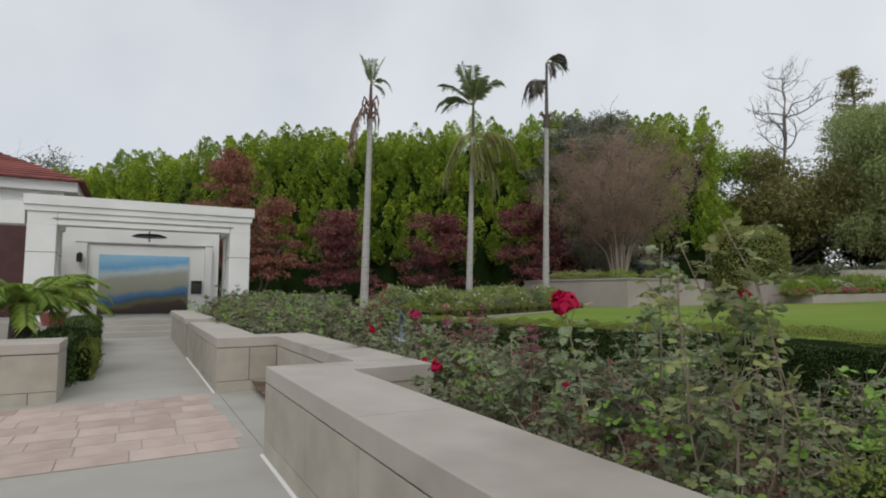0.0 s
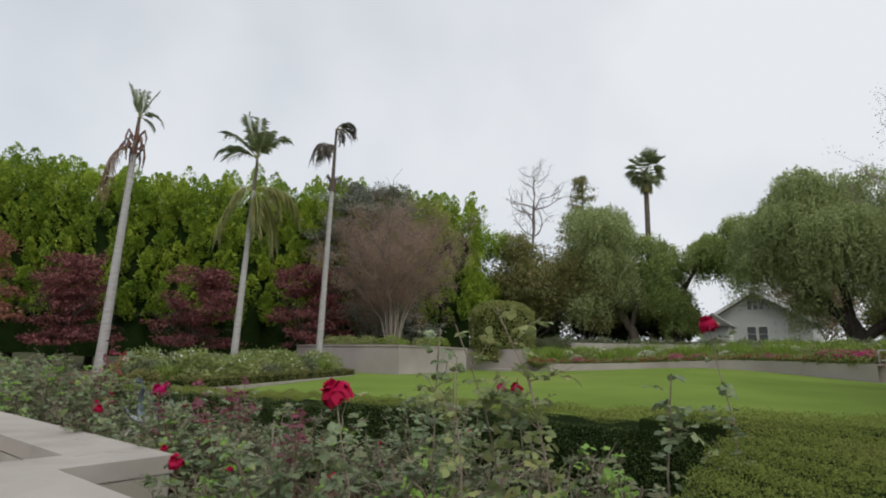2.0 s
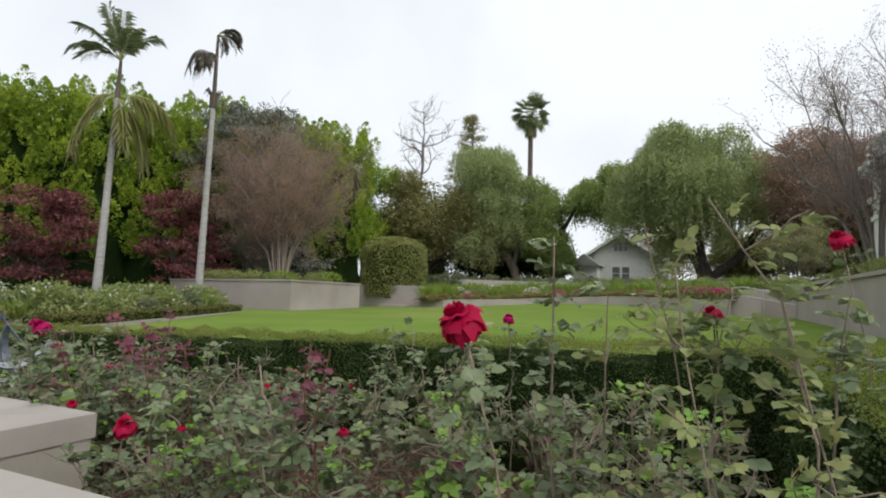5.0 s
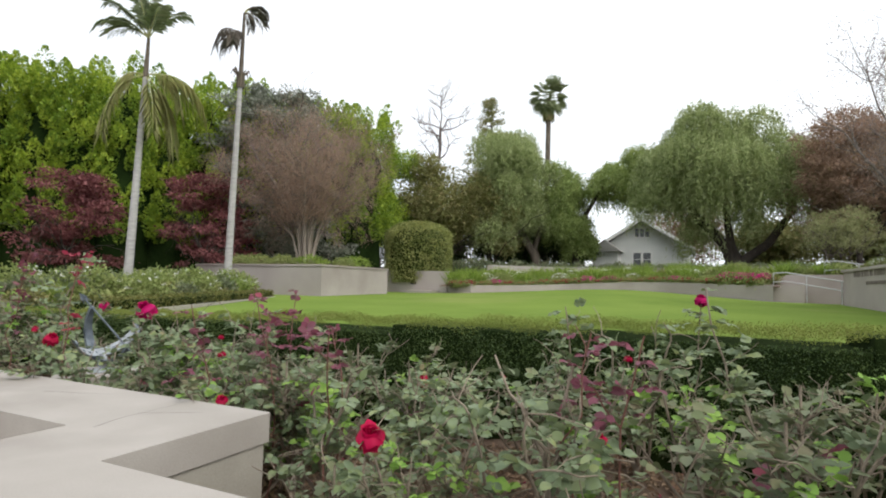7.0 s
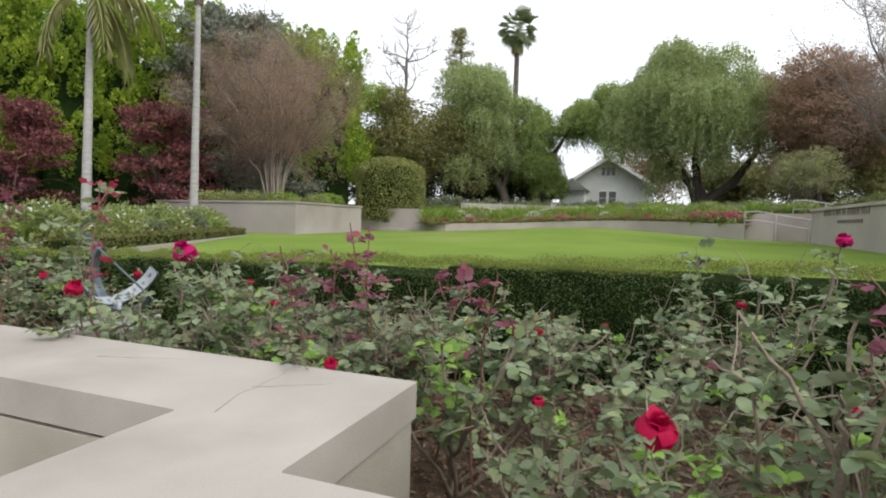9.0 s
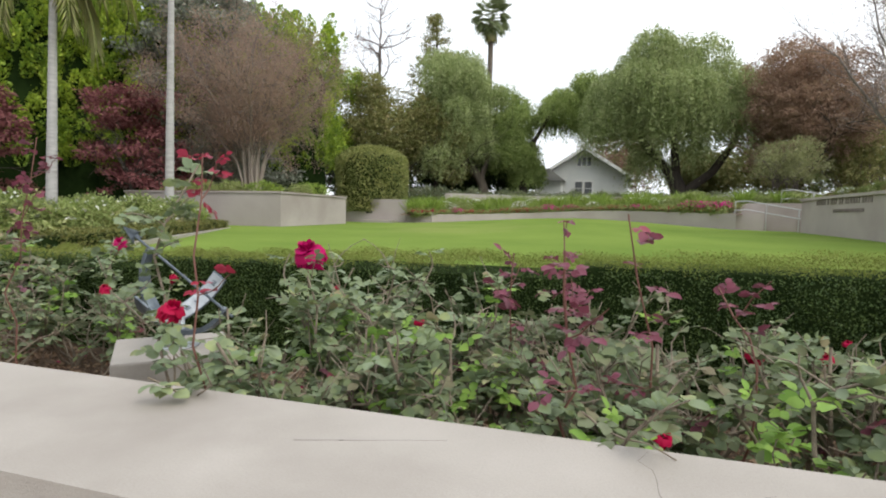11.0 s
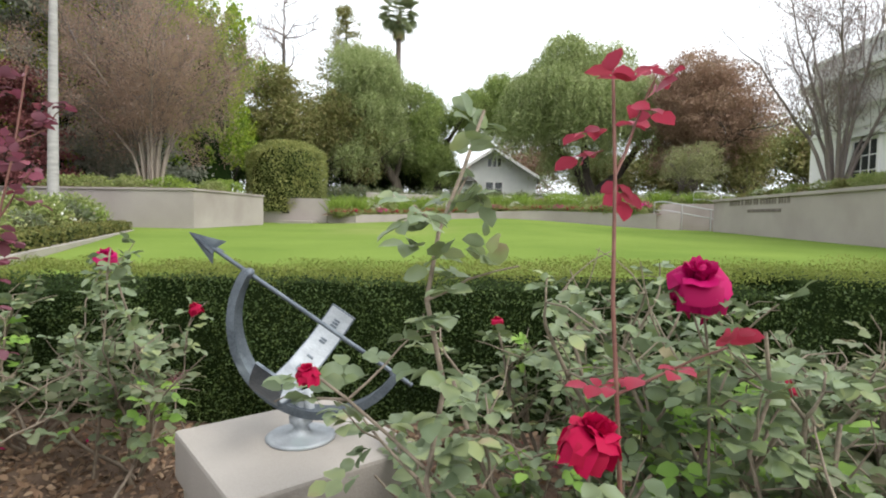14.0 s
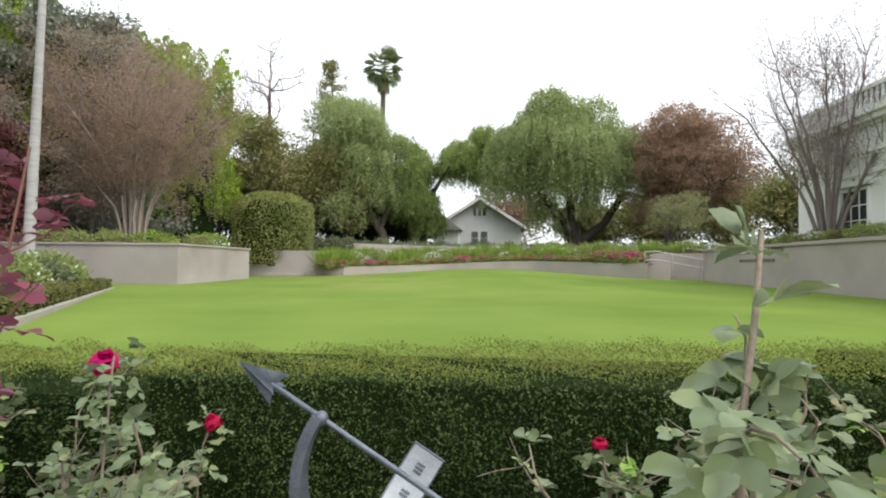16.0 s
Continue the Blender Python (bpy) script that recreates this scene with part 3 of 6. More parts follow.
part("bracket", slab(0.0, 0.22, -0.03, 0.03, 0.1, 0.16), M_IRON, sconce)
part("lantern", slab(0.12, 0.34, -0.11, 0.11, -0.28, 0.1, 0.03), M_IRON, sconce)

# wing and main building at the left of the pavilion
wing = thing("museum_wing", "white stucco wing with a red tiled roof", "building")
part("beam", slab(-22.3, -21.55, -14, -3.43, 3.95, 4.72, 0.01), M_WHITE, wing)
part("wall", slab(-26.2, -26.0, -14, -3.4, 0.565, 4.6), M_DARKWOOD, wing)
part("upper_wall", slab(-44, -29.0, -24, -3.1, 4.4, 6.25), M_WHITE, wing)
part("eave", slab(-44.5, -28.6, -24.5, -2.55, 6.25, 6.72, 0.02), M_WHITE, wing)
bm = bmesh.new()
pts = [(-28.3, -2.25, 6.72), (-28.3, -24.8, 6.72), (-44.8, -24.8, 6.72), (-44.8, -2.25, 6.72), (-36.5, -10.5, 10.4), (-36.5, -16.5, 10.4)]
vs = [bm.verts.new(p) for p in pts]
for f in ((0, 4, 5, 1), (1, 5, 2), (2, 5, 4, 3), (3, 4, 0), (0, 1, 2, 3)):
    bm.faces.new([vs[i] for i in f])
bmesh.ops.recalc_face_normals(bm, faces=bm.faces[:])
roof_w = part("roof", bm, M_TILE, wing)
# tile courses on the slope that faces the path
for k in range(22):
    f0, f1 = k / 22, (k + 0.93) / 22
    a0, a1 = Vector(pts[0]).lerp(Vector(pts[4]), f0), Vector(pts[0]).lerp(Vector(pts[4]), f1)
    b0, b1 = Vector(pts[1]).lerp(Vector(pts[5]), f0), Vector(pts[1]).lerp(Vector(pts[5]), f1)
    up = Vector((0.04, 0, 0.075))
    bm = bmesh.new()
    low = [bm.verts.new(p) for p in (a0 + up, b0 + up, b1 + up * 0.35, a1 + up * 0.35)]
    bm.faces.new(low)
    bm.faces.new([bm.verts.new(p) for p in (a0, b0, b0 + up, a0 + up)])
    part("tile_course", bm, M_TILE, roof_w)

# ---- planter, low walls, curbs round the lawn ----
planter = thing("planter", "raised stucco planter box with squared corners", "planter", kind="structure")
part("body", slab(-24.5, -16.55, 20.5, 26.2, 0.5, 2.22), M_STUCCO, planter)
part("rim", slab(-24.55, -16.5, 20.45, 26.25, 2.222, 2.30, 0.015), M_STUCCO, planter)
part("soil", slab(-24.2, -16.9, 20.8, 25.9, 2.301, 2.33), M_SOIL, planter)
landing = tagged(part("landing_step", slab(-17.2, -15.4, 29.4, 30.4, 0.6, 1.14, 0.01), M_CAP), "pale concrete landing step at the lawn edge", "step", kind="structure")
low_wall = thing("wall_low", "low stepped stucco wall behind the lawn", "garden wall", kind="structure")
part("high_section", slab(-20, -14.9, 30.4, 30.9, 0.5, 2.32, 0.01), M_STUCCO, low_wall)
part("low_section", slab(-14.88, -13.3, 30.4, 30.85, 0.5, 1.60, 0.01), M_STUCCO, low_wall)
part("niche_light", slab(-17.4, -17.0, 30.385, 30.4, 1.5, 1.65), M_IRON, low_wall)


def curb_top(x):
    return 1.50 + 0.28 * np.exp(-((x + 4) / 5.5) ** 2) + 0.015 * (x + 13)


def arc_y(x):
    return 30.2 + 4.0 * (1 - ((x + 5.8) / 7.7) ** 2)


def arc_wall(name, x0, x1, n, thick, low, top, material, label, category, shift=0.0):
    X = np.linspace(x0, x1, n)
    Y = arc_y(X) + shift
    bm = bmesh.new()
    rings = []
    for x, y in zip(X, Y):
        rings.append([bm.verts.new(p) for p in ((x, y, low(x)), (x, y, top(x)), (x, y + thick, top(x)), (x, y + thick, low(x)))])
    for a, b in zip(rings[:-1], rings[1:]):
        for i in range(4):
            bm.faces.new((a[i], b[i], b[(i + 1) % 4], a[(i + 1) % 4]))
    bmesh.ops.recalc_face_normals(bm, faces=bm.faces[:])
    return tagged(part(name, bm, material), label, category, kind="structure")


arc_wall("curb_lawn", -13.35, 1.9, 40, 0.3, lambda x: 0.5, curb_top, M_STUCCO, "low curved stucco curb along the lawn", "curb")
arc_wall("wall_bed_back", -13.7, 2.4, 40, 0.35, lambda x: 1.0, lambda x: 2.86, M_CAP, "long pale low wall behind the flower bed", "garden wall", 4.0)
X = np.linspace(-14.8, 2.2, 50)


def bed2(x, y):
    return curb_top(x) - 0.05 + 0.13 * np.clip(y - arc_y(x) - 0.25, 0, 4)


V, F = [], []
for x in X:
    for k in range(6):
        y = arc_y(x) + 0.28 + 3.8 * k / 5
        V.append((x, y, bed2(x, y)))
for i in range(len(X) - 1):
    for k in range(5):
        a = i * 6 + k
        F.append((a, a + 6, a + 7, a + 1))
tagged(hold("flower_bed", quick("flower_bed", V, F, True), M_SOIL), "sloping mulched flower bed behind the curb", "soil", kind="structure")

terrace = tagged(part("wall_terrace", slab(4.6, 40, 8, 30.2, 0.2, 2.44), M_STUCCO), "tall stucco terrace wall beside the lawn, water stained", "retaining wall", kind="structure")
part("coping", slab(4.52, 40, 8, 30.25, 2.442, 2.56, 0.015), M_STUCCO, terrace)
sign = thing("wall_lettering", "two rows of dark raised letters on the stucco wall", "sign", at=(4.6, 24, 2.05))
rng = np.random.default_rng(5)
for row, (z, y0, y1, hgt) in enumerate(((0.16, -0.9, 4.3, 0.24), (-0.16, -0.3, 2.4, 0.13))):
    y = y0
    while y < y1:
        w = rng.uniform(0.10, 0.17) * (1 if row == 0 else 0.6)
        part("letter_bar", slab(-0.022, 0.0, y, y + w, z, z + hgt), M_BARK_TAUPE, sign)
        y += w + (0.09 if row == 0 else 0.06) * (2.2 if rng.random() < 0.15 else 1)
ramp = thing("wall_ramp", "stucco ramp wall with sloping top", "ramp wall", kind="structure")
bm = bmesh.new()
prof = [(1.9, 0.5), (1.9, 1.9), (2.6, 2.36), (9.0, 2.45), (9.0, 0.5)]
v0 = [bm.verts.new((x, 31.3, z)) for x, z in prof]
v1 = [bm.verts.new((x, 31.7, z)) for x, z in prof]
bm.faces.new(v0)
bm.faces.new(v1[::-1])
for i in range(5):
    bm.faces.new((v0[i], v1[i], v1[(i + 1) % 5], v0[(i + 1) % 5]))
bmesh.ops.recalc_face_normals(bm, faces=bm.faces[:])
part("body", bm, M_STUCCO, ramp)
part("lower_wall", slab(1.6, 3.2, 30.7, 31.25, 0.5, 1.85), M_STUCCO, ramp)
rail = thing("handrail", "pale metal double handrail on the ramp", "handrail", at=(0, 31.0, 0))
for dz in (0.0, 0.42):
    tube_part("rail_bar", [([(2.0, 0, 2.42 - dz), (2.5, 0, 2.46 - dz), (5.2, -0.6, 1.95 - dz)], 0.03)], M_STEEL, rail)
for x, y, z in ((2.0, 0, 2.42), (3.3, -0.2, 2.3), (4.6, -0.47, 2.06)):
    tube_part("rail_post", [([(x, y, 0.9), (x, y, z)], 0.03)], M_STEEL, rail)
copy_thing(rail, pose(2.2, 31.9, 0.6))

# ---- white building on the terrace ----
white_b = thing("white_building", "white classical building with cornices and a roof balustrade", "building", at=(0, 0, 2.44))
part("wall", slab(6.4, 26, 12, 25.4, 0.0, 4.4), M_WHITE, white_b)
for z0, z1, d in ((0.0, 0.35, 0.06), (2.35, 2.5, 0.08), (2.9, 3.02, 0.06), (3.02, 3.2, 0.14), (3.9, 4.02, 0.1), (4.02, 4.2, 0.28), (4.2, 4.42, 0.4)):
    part("cornice", slab(6.4 - d, 26, 12, 25.4 + d, z0, z1 - 0.003, 0.006), M_WHITE, white_b)
part("parapet_rail", slab(6.3, 26, 12, 25.5, 5.1, 5.24, 0.01), M_WHITE, white_b)
part("parapet_base", slab(6.3, 26, 12, 25.5, 4.43, 4.6, 0.01), M_WHITE, white_b)
bm = bmesh.new()
bmesh.ops.create_cone(bm, cap_ends=True, segments=10, radius1=0.07, radius2=0.05, depth=0.5)
bal = part("baluster", bm, M_WHITE, white_b)
bal.matrix_basis = pose(6.4, 25.35, 4.85)
for i in range(1, 50):
    if i % 12 == 0:
        part("parapet_pier", slab(6.28, 6.52, 25.2 - i * 0.26, 25.5 - i * 0.26, 4.6, 5.1), M_WHITE, white_b)
        continue
    ob = hold("baluster", bal.data, None, white_b)
    ob.matrix_basis = pose(6.4, 25.35 - i * 0.26, 4.85)


def window(parent, x, y, z, w, h, cols, rows, axis, frame_mat, name="window"):
    """A window set into a face; axis 'x' faces -x, axis 'y' faces -y."""
    turn = -90 if axis == "x" else 0
    win = part(name, slab(-w / 2, w / 2, 0.0, 0.03, 0, h), M_PANE, parent)
    win.matrix_basis = pose(x, y, z, 0, 0, turn)
    fr = bmesh.new()
    for a, b, c, d in ((-w / 2 - 0.09, -w / 2, -0.09, h + 0.09), (w / 2, w / 2 + 0.09, -0.09, h + 0.09), (-w / 2, w / 2, h, h + 0.09), (-w / 2, w / 2, -0.09, 0)):
        slab(a, b, -0.06, 0.05, c, d, 0, fr)
    part("window_frame", fr, frame_mat, win)
    for i in range(1, cols):
        cx = -w / 2 + w * i / cols
        part("mullion", slab(cx - 0.02, cx + 0.02, -0.025, -0.002, 0, h), frame_mat, win)
    for i in range(1, rows):
        cz = h * i / rows
        part("mullion", slab(-w / 2, w / 2, -0.024, -0.003, cz - 0.02, cz + 0.02), frame_mat, win)
    return win


for y in (22.0, 17.6, 14.4):
    window(white_b, 6.37, y, 0.35, 1.25, 1.5, 3, 3, "x", M_WHITE)
    part("window_hood", slab(6.2, 6.4, y - 0.9, y + 0.9, 2.0, 2.18, 0.01), M_WHITE, white_b)

# ---- the small house ----
house = thing("house", "small white wooden house with a front gable", "house", at=(-6.6, 60, 2.9))
bm = bmesh.new()
prof = [(-4.4, 0), (4.4, 0), (4.4, 2.75), (0, 5.55), (-4.4, 2.75)]
v0 = [bm.verts.new((x, 0, z)) for x, z in prof]
v1 = [bm.verts.new((x, 12, z)) for x, z in prof]
bm.faces.new(v0)
bm.faces.new(v1[::-1])
for i in range(5):
    bm.faces.new((v0[i], v1[i], v1[(i + 1) % 5], v0[(i + 1) % 5]))
bmesh.ops.recalc_face_normals(bm, faces=bm.faces[:])
part("wall", bm, M_SIDING, house)
for k in range(36):
    z = 0.3 + k * 0.14
    half = 4.38 if z < 2.7 else max(0.05, 4.38 * (5.45 - z) / 2.75)
    part("clapboard", slab(-half, half, -0.03, -0.004, z, z + 0.125), M_SIDING, house)
for sgn in (-1, 1):
    bm = slab(-0.55, 5.75, -0.75, 12.5, 0, 0.2, 0.01)
    r = part("roof", bm, M_SHINGLE, house)
    ang = math.degrees(math.atan2(2.8, 4.4))
    r.matrix_basis = pose(0, 0, 5.62, 0, ang, 0) if sgn > 0 else pose(0, 11.75, 5.62, 0, 0, 180) @ pose(0, 0, 0, 0, ang, 0)
    bb = part("barge_board", slab(0.0, 5.75, -0.8, -0.752, -0.06, 0.24), M_WHITE, house)
    bb.matrix_basis = pose(0, 0, 5.62, 0, ang, 0) if sgn > 0 else pose(0, -1.552, 5.62, 0, 0, 180) @ pose(0, 0, 0, 0, ang, 0)
for x in (-0.48, 0.48):
    window(house, x, -0.04, 0.95, 0.72, 1.35, 1, 2, "y", M_WHITE)
for x in (-0.5, 0.0, 0.5):
    window(house, x, -0.04, 3.95, 0.36, 0.85, 1, 1, "y", M_WHITE)
porch = part("porch", slab(-4.6, -2.1, -2.2, 0, 0, 2.3), M_SIDING, house)
bm = bmesh.new()
prof = [(-4.95, 2.3), (-1.75, 2.3), (-3.35, 3.55)]
v0 = [bm.verts.new((x, -2.6, z)) for x, z in prof]
v1 = [bm.verts.new((x, 0, z)) for x, z in prof]
bm.faces.new(v0)
bm.faces.new(v1[::-1])
for i in range(3):
    bm.faces.new((v0[i], v1[i], v1[(i + 1) % 3], v0[(i + 1) % 3]))
bmesh.ops.recalc_face_normals(bm, faces=bm.faces[:])
part("porch_roof", bm, M_SHINGLE, house)

# ---- clipped hedges ----
def hedge_top(x):
    return 1.035 + 0.026 * (np.clip(x, -12, 3) + 9)


def box_leaves(name, seed, corner, u, v, normal, density, size, top=None):
    """Small leaves over a clipped face from corner along u and v."""
    rng = np.random.default_rng(seed)
    u, v, normal, corner = (np.array(q, float) for q in (u, v, normal, corner))
    n = int(np.linalg.norm(u) * np.linalg.norm(v) * density)
    a, b = rng.random(n), rng.random(n)
    P = corner + a[:, None] * u + b[:, None] * v
    dent = 0.03 * np.sin(P[:, 0] * 4.1 + P[:, 1] * 2.7) * np.sin(P[:, 2] * 5 + P[:, 0] * 2.3) + 0.025 * np.sin(P[:, 0] * 11 + P[:, 2] * 9 + P[:, 1] * 13)
    P = P + normal * (rng.uniform(-0.05, 0.03, n) + dent)[:, None]
    if top is not None:
        P[:, 2] += top(P[:, 0])
    T = unit(rng.normal(size=(n, 3)) + normal * (0.7 if normal[2] < 0.5 else 0.0) + np.array([0, 0, 0.3 if normal[2] < 0.5 else 0.1]))
    N = unit(rng.normal(size=(n, 3)) * 0.8 + normal + np.array([0, 0, 0.5]))
    L = size * rng.uniform(0.6, 1.3, n)
    return leaves(name, P, T, N, L, L * 0.6, oval=False)


hedge = thing("hedge", "long clipped dark green box hedge with a flat top", "hedge")
# added solid core; its colour stands for the shade behind the leaves
bm = bmesh.new()
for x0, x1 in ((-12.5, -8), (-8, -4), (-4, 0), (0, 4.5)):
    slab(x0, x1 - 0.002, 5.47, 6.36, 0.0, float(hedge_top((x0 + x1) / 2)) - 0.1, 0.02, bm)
part("core", bm, M_BOX_SHADE_CORE, hedge)
# dark front and bright top: the fall of light is in the leaf colours
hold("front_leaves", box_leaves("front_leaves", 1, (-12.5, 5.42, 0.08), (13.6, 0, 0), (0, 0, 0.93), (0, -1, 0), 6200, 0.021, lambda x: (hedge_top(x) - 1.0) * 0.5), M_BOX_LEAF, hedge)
hold("top_leaves", box_leaves("top_leaves", 2, (-12.5, 5.40, 0), (17, 0, 0), (0, 1.0, 0), (0, 0, 1), 7000, 0.016, lambda x: hedge_top(x) - 0.02), M_BOX_PALE_LIT, hedge, "yellow-green top with sunlight painted into its leaf colour")
hold("back_leaves", box_leaves("back_leaves", 3, (-12.5, 6.38, 0.5), (17, 0, 0), (0, 0, 0.5), (0, 1, 0), 900, 0.04), M_BOX_LEAF, hedge)
arm = thing("side_hedge", "clipped box hedge arm closing the rose bed", "hedge")
bm = slab(1.09, 2.52, 1.98, 5.40, 0.0, 1.02, 0.02)
for v in bm.verts:
    k = (v.co.y - 1.98) / 3.42
    v.co.x -= 0.2 * k
    if v.co.z > 0.5:
        v.co.z += 0.18 * k
part("core", bm, M_BOX_SHADE_CORE, arm)
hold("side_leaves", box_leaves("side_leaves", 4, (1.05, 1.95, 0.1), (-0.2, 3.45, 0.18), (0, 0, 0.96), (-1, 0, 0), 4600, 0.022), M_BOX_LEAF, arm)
# top and near end take the sunlit leaf colour, the sides the shaded one
hold("top_leaves", box_leaves("top_leaves", 5, (1.03, 1.93, 1.07), (1.56, 0, 0), (-0.2, 3.5, 0.2), (0, 0, 1), 9000, 0.016), M_BOX_PALE_LIT, arm)
hold("end_leaves", box_leaves("end_leaves", 6, (1.03, 1.93, 0.75), (1.56, 0, 0), (0, 0, 0.33), (0, -1, 0), 4600, 0.022), M_BOX_PALE_LIT, arm)
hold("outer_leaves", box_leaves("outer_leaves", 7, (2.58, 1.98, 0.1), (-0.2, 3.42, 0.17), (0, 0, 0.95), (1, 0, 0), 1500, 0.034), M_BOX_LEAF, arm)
bm = slab(2.60, 9, 1.92, 6.3, 0.0, 0.92, 0.03)
for v in bm.verts:
    if v.co.z > 0.5:
        v.co.z += 0.20 * (v.co.y - 1.92) / 4.38
part("grass_bank", bm, M_LAWN, arm)


def low_hedge(name, x0, y0, x1, y1, width, z0, height, seed, label, mat_leaf):
    d = np.array([x1 - x0, y1 - y0, 0.0])
    length = np.linalg.norm(d)
    turn = math.degrees(math.atan2(d[1], d[0]))
    ob = thing(name, label, "hedge", at=(x0, y0, z0), turn=turn)
    part("core", slab(0.02, length - 0.02, 0.03, width - 0.03, -0.3, height - 0.04, 0.02), M_BOX_SHADE_CORE, ob)
    for k, (c, u, v, nn) in enumerate((((0, 0, 0), (length, 0, 0), (0, 0, height), (0, -1, 0)), ((0, 0, height), (length, 0, 0), (0, width, 0), (0, 0, 1)),
                                       ((0, 0, 0), (0, width, 0), (0, 0, height), (-1, 0, 0)), ((length, 0, 0), (0, width, 0), (0, 0, height), (1, 0, 0)), ((0, width, 0), (length, 0, 0), (0, 0, height), (0, 1, 0)))):
        hold("leaves", box_leaves("leaves", seed + k, c, u, v, nn, 700, 0.06), mat_leaf, ob)
    return ob


M_BORDER = leafy("border_leaf", [(0.06, 0.075, 0.025), (0.11, 0.12, 0.035), (0.17, 0.16, 0.05), (0.09, 0.11, 0.03)], 0.6, 0.25)
low_hedge("border_hedge", -11.2, 7.0, -17.6, 18.6, 0.45, 0.78, 0.32, 20, "low olive border hedge edging the lawn", M_BORDER)
tagged(part("edging_lawn", slab(0, 13.2, -0.16, -0.04, -0.3, 0.06), M_CAP), "narrow pale concrete lawn edging", "curb", kind="structure").matrix_basis = pose(-11.2, 7.0, 0.8, 0, 0, math.degrees(math.atan2(11.6, -6.4)))
low_hedge("path_hedge", -18.5, -1.5, -8.95, -1.5, 0.6, 0.0, 0.84, 30, "dark clipped hedge along the path", M_BOX_LEAF)
low_hedge("path_hedge", -12.2, -0.92, -9.9, -0.92, 0.3, 0.0, 0.6, 35, "low yellow-green shrub hedge at the path edge", M_BOX_PALE_LIT)
low_hedge("path_hedge", -18.8, 2.2, -12.6, 2.2, 0.9, 0.0, 1.05, 45, "clipped light green hedge behind the far wall", M_BOX_PALE_LIT)


# ---- sundial ----
pedestal = thing("pedestal", "square pale cast stone pedestal set in the bed", "pedestal", at=(-6.43, 4.03, 0.0), turn=45)
part("shaft", slab(-0.31, 0.31, -0.31, 0.31, 0.0, 0.43, 0.008), M_PANEL, pedestal)
part("cap", slab(-0.335, 0.335, -0.335, 0.335, 0.434, 0.62, 0.015), M_CAP, pedestal)
sundial = thing("sundial", "weathered bronze equatorial sundial with an arrow gnomon", "sundial", at=(-6.41, 4.04, 0.62))
bm = bmesh.new()
prof = [(0.0, 0.0), (0.125, 0.0), (0.128, 0.007), (0.118, 0.014), (0.105, 0.012), (0.055, 0.015), (0.034, 0.026), (0.026, 0.045), (0.042, 0.06), (0.045, 0.08), (0.03, 0.095), (0.022, 0.12), (0.026, 0.15), (0.036, 0.165), (0.0, 0.175)]
vs = [bm.verts.new((r, 0, z)) for r, z in prof]
es = [bm.edges.new((a, b)) for a, b in zip(vs[:-1], vs[1:])]
bmesh.ops.spin(bm, geom=vs + es, cent=(0, 0, 0), axis=(0, 0, 1), angle=2 * math.pi, steps=20)
bmesh.ops.remove_doubles(bm, verts=bm.verts[:], dist=0.0005)
part("foot", bm, M_BRONZE_PALE, sundial, "pale patinated turned foot", smooth=True)
C = Vector((0.075, 0.0, 0.43))
G = Vector((0.845, 0.0, -0.535)).normalized()
DOWN = Vector((-0.535, 0.0, -0.845)).normalized()
SIDE = Vector((0, 1, 0))


def band(radius, a0, a1, e1, e2, axis, width, thick, steps=28, taper=True):
    """A curved flat band about the centre C, from angle a0 to a1 in the plane of e1 and e2."""
    bm = bmesh.new()
    rings = []
    for i in range(steps + 1):
        a = radians(a0 + (a1 - a0) * i / steps)
        d = e1 * math.cos(a) + e2 * math.sin(a)
        w = width / 2 * ((0.55 + 0.45 * math.sin(math.pi * i / steps)) if taper else 1)
        rings.append([bm.verts.new(C + d * r + axis * s) for r, s in ((radius, -w), (radius, w), (radius + thick, w), (radius + thick, -w))])
    for a, b in zip(rings[:-1], rings[1:]):
        for k in range(4):
            bm.faces.new((a[k], a[(k + 1) % 4], b[(k + 1) % 4], b[k]))
    bm.faces.new(rings[0])
    bm.faces.new(rings[-1][::-1])
    bmesh.ops.recalc_face_normals(bm, faces=bm.faces[:])
    return bm


part("meridian_ring", band(0.318, -90, 90, DOWN, G, SIDE, 0.085, 0.03), M_BRONZE, sundial)
eq = part("hour_band", band(0.3045, -66, 88, DOWN, SIDE, G, 0.115, 0.012, taper=False), M_BRONZE, sundial, "wide dark bronze hour band")
part("dial_face", band(0.3005, -65, 87, DOWN, SIDE, G, 0.105, 0.0035, taper=False), M_BRONZE_PALE, eq, "pale inner face with raised numerals")
for k in range(-2, 6):
    a = radians(k * 15)
    d = DOWN * math.cos(a) + SIDE * math.sin(a)
    t = -DOWN * math.sin(a) + SIDE * math.cos(a)
    for j in range(1 + abs(k) % 3):
        bm = slab(-0.004, 0.004, -0.014, 0.014, -0.002, 0.003)
        ob = part("numeral_bar", bm, M_BRONZE, eq)
        ob.matrix_basis = Matrix.Translation(C + d * 0.2995 + t * (j - 0.5) * 0.013) @ Matrix((t, G, -d)).transposed().to_4x4()
tip, tail = C - G * 0.60, C + G * 0.40
tube_part("gnomon_rod", [([C - G * 0.49, tail], 0.0085)], M_BRONZE, sundial, sides=8)
bm = bmesh.new()
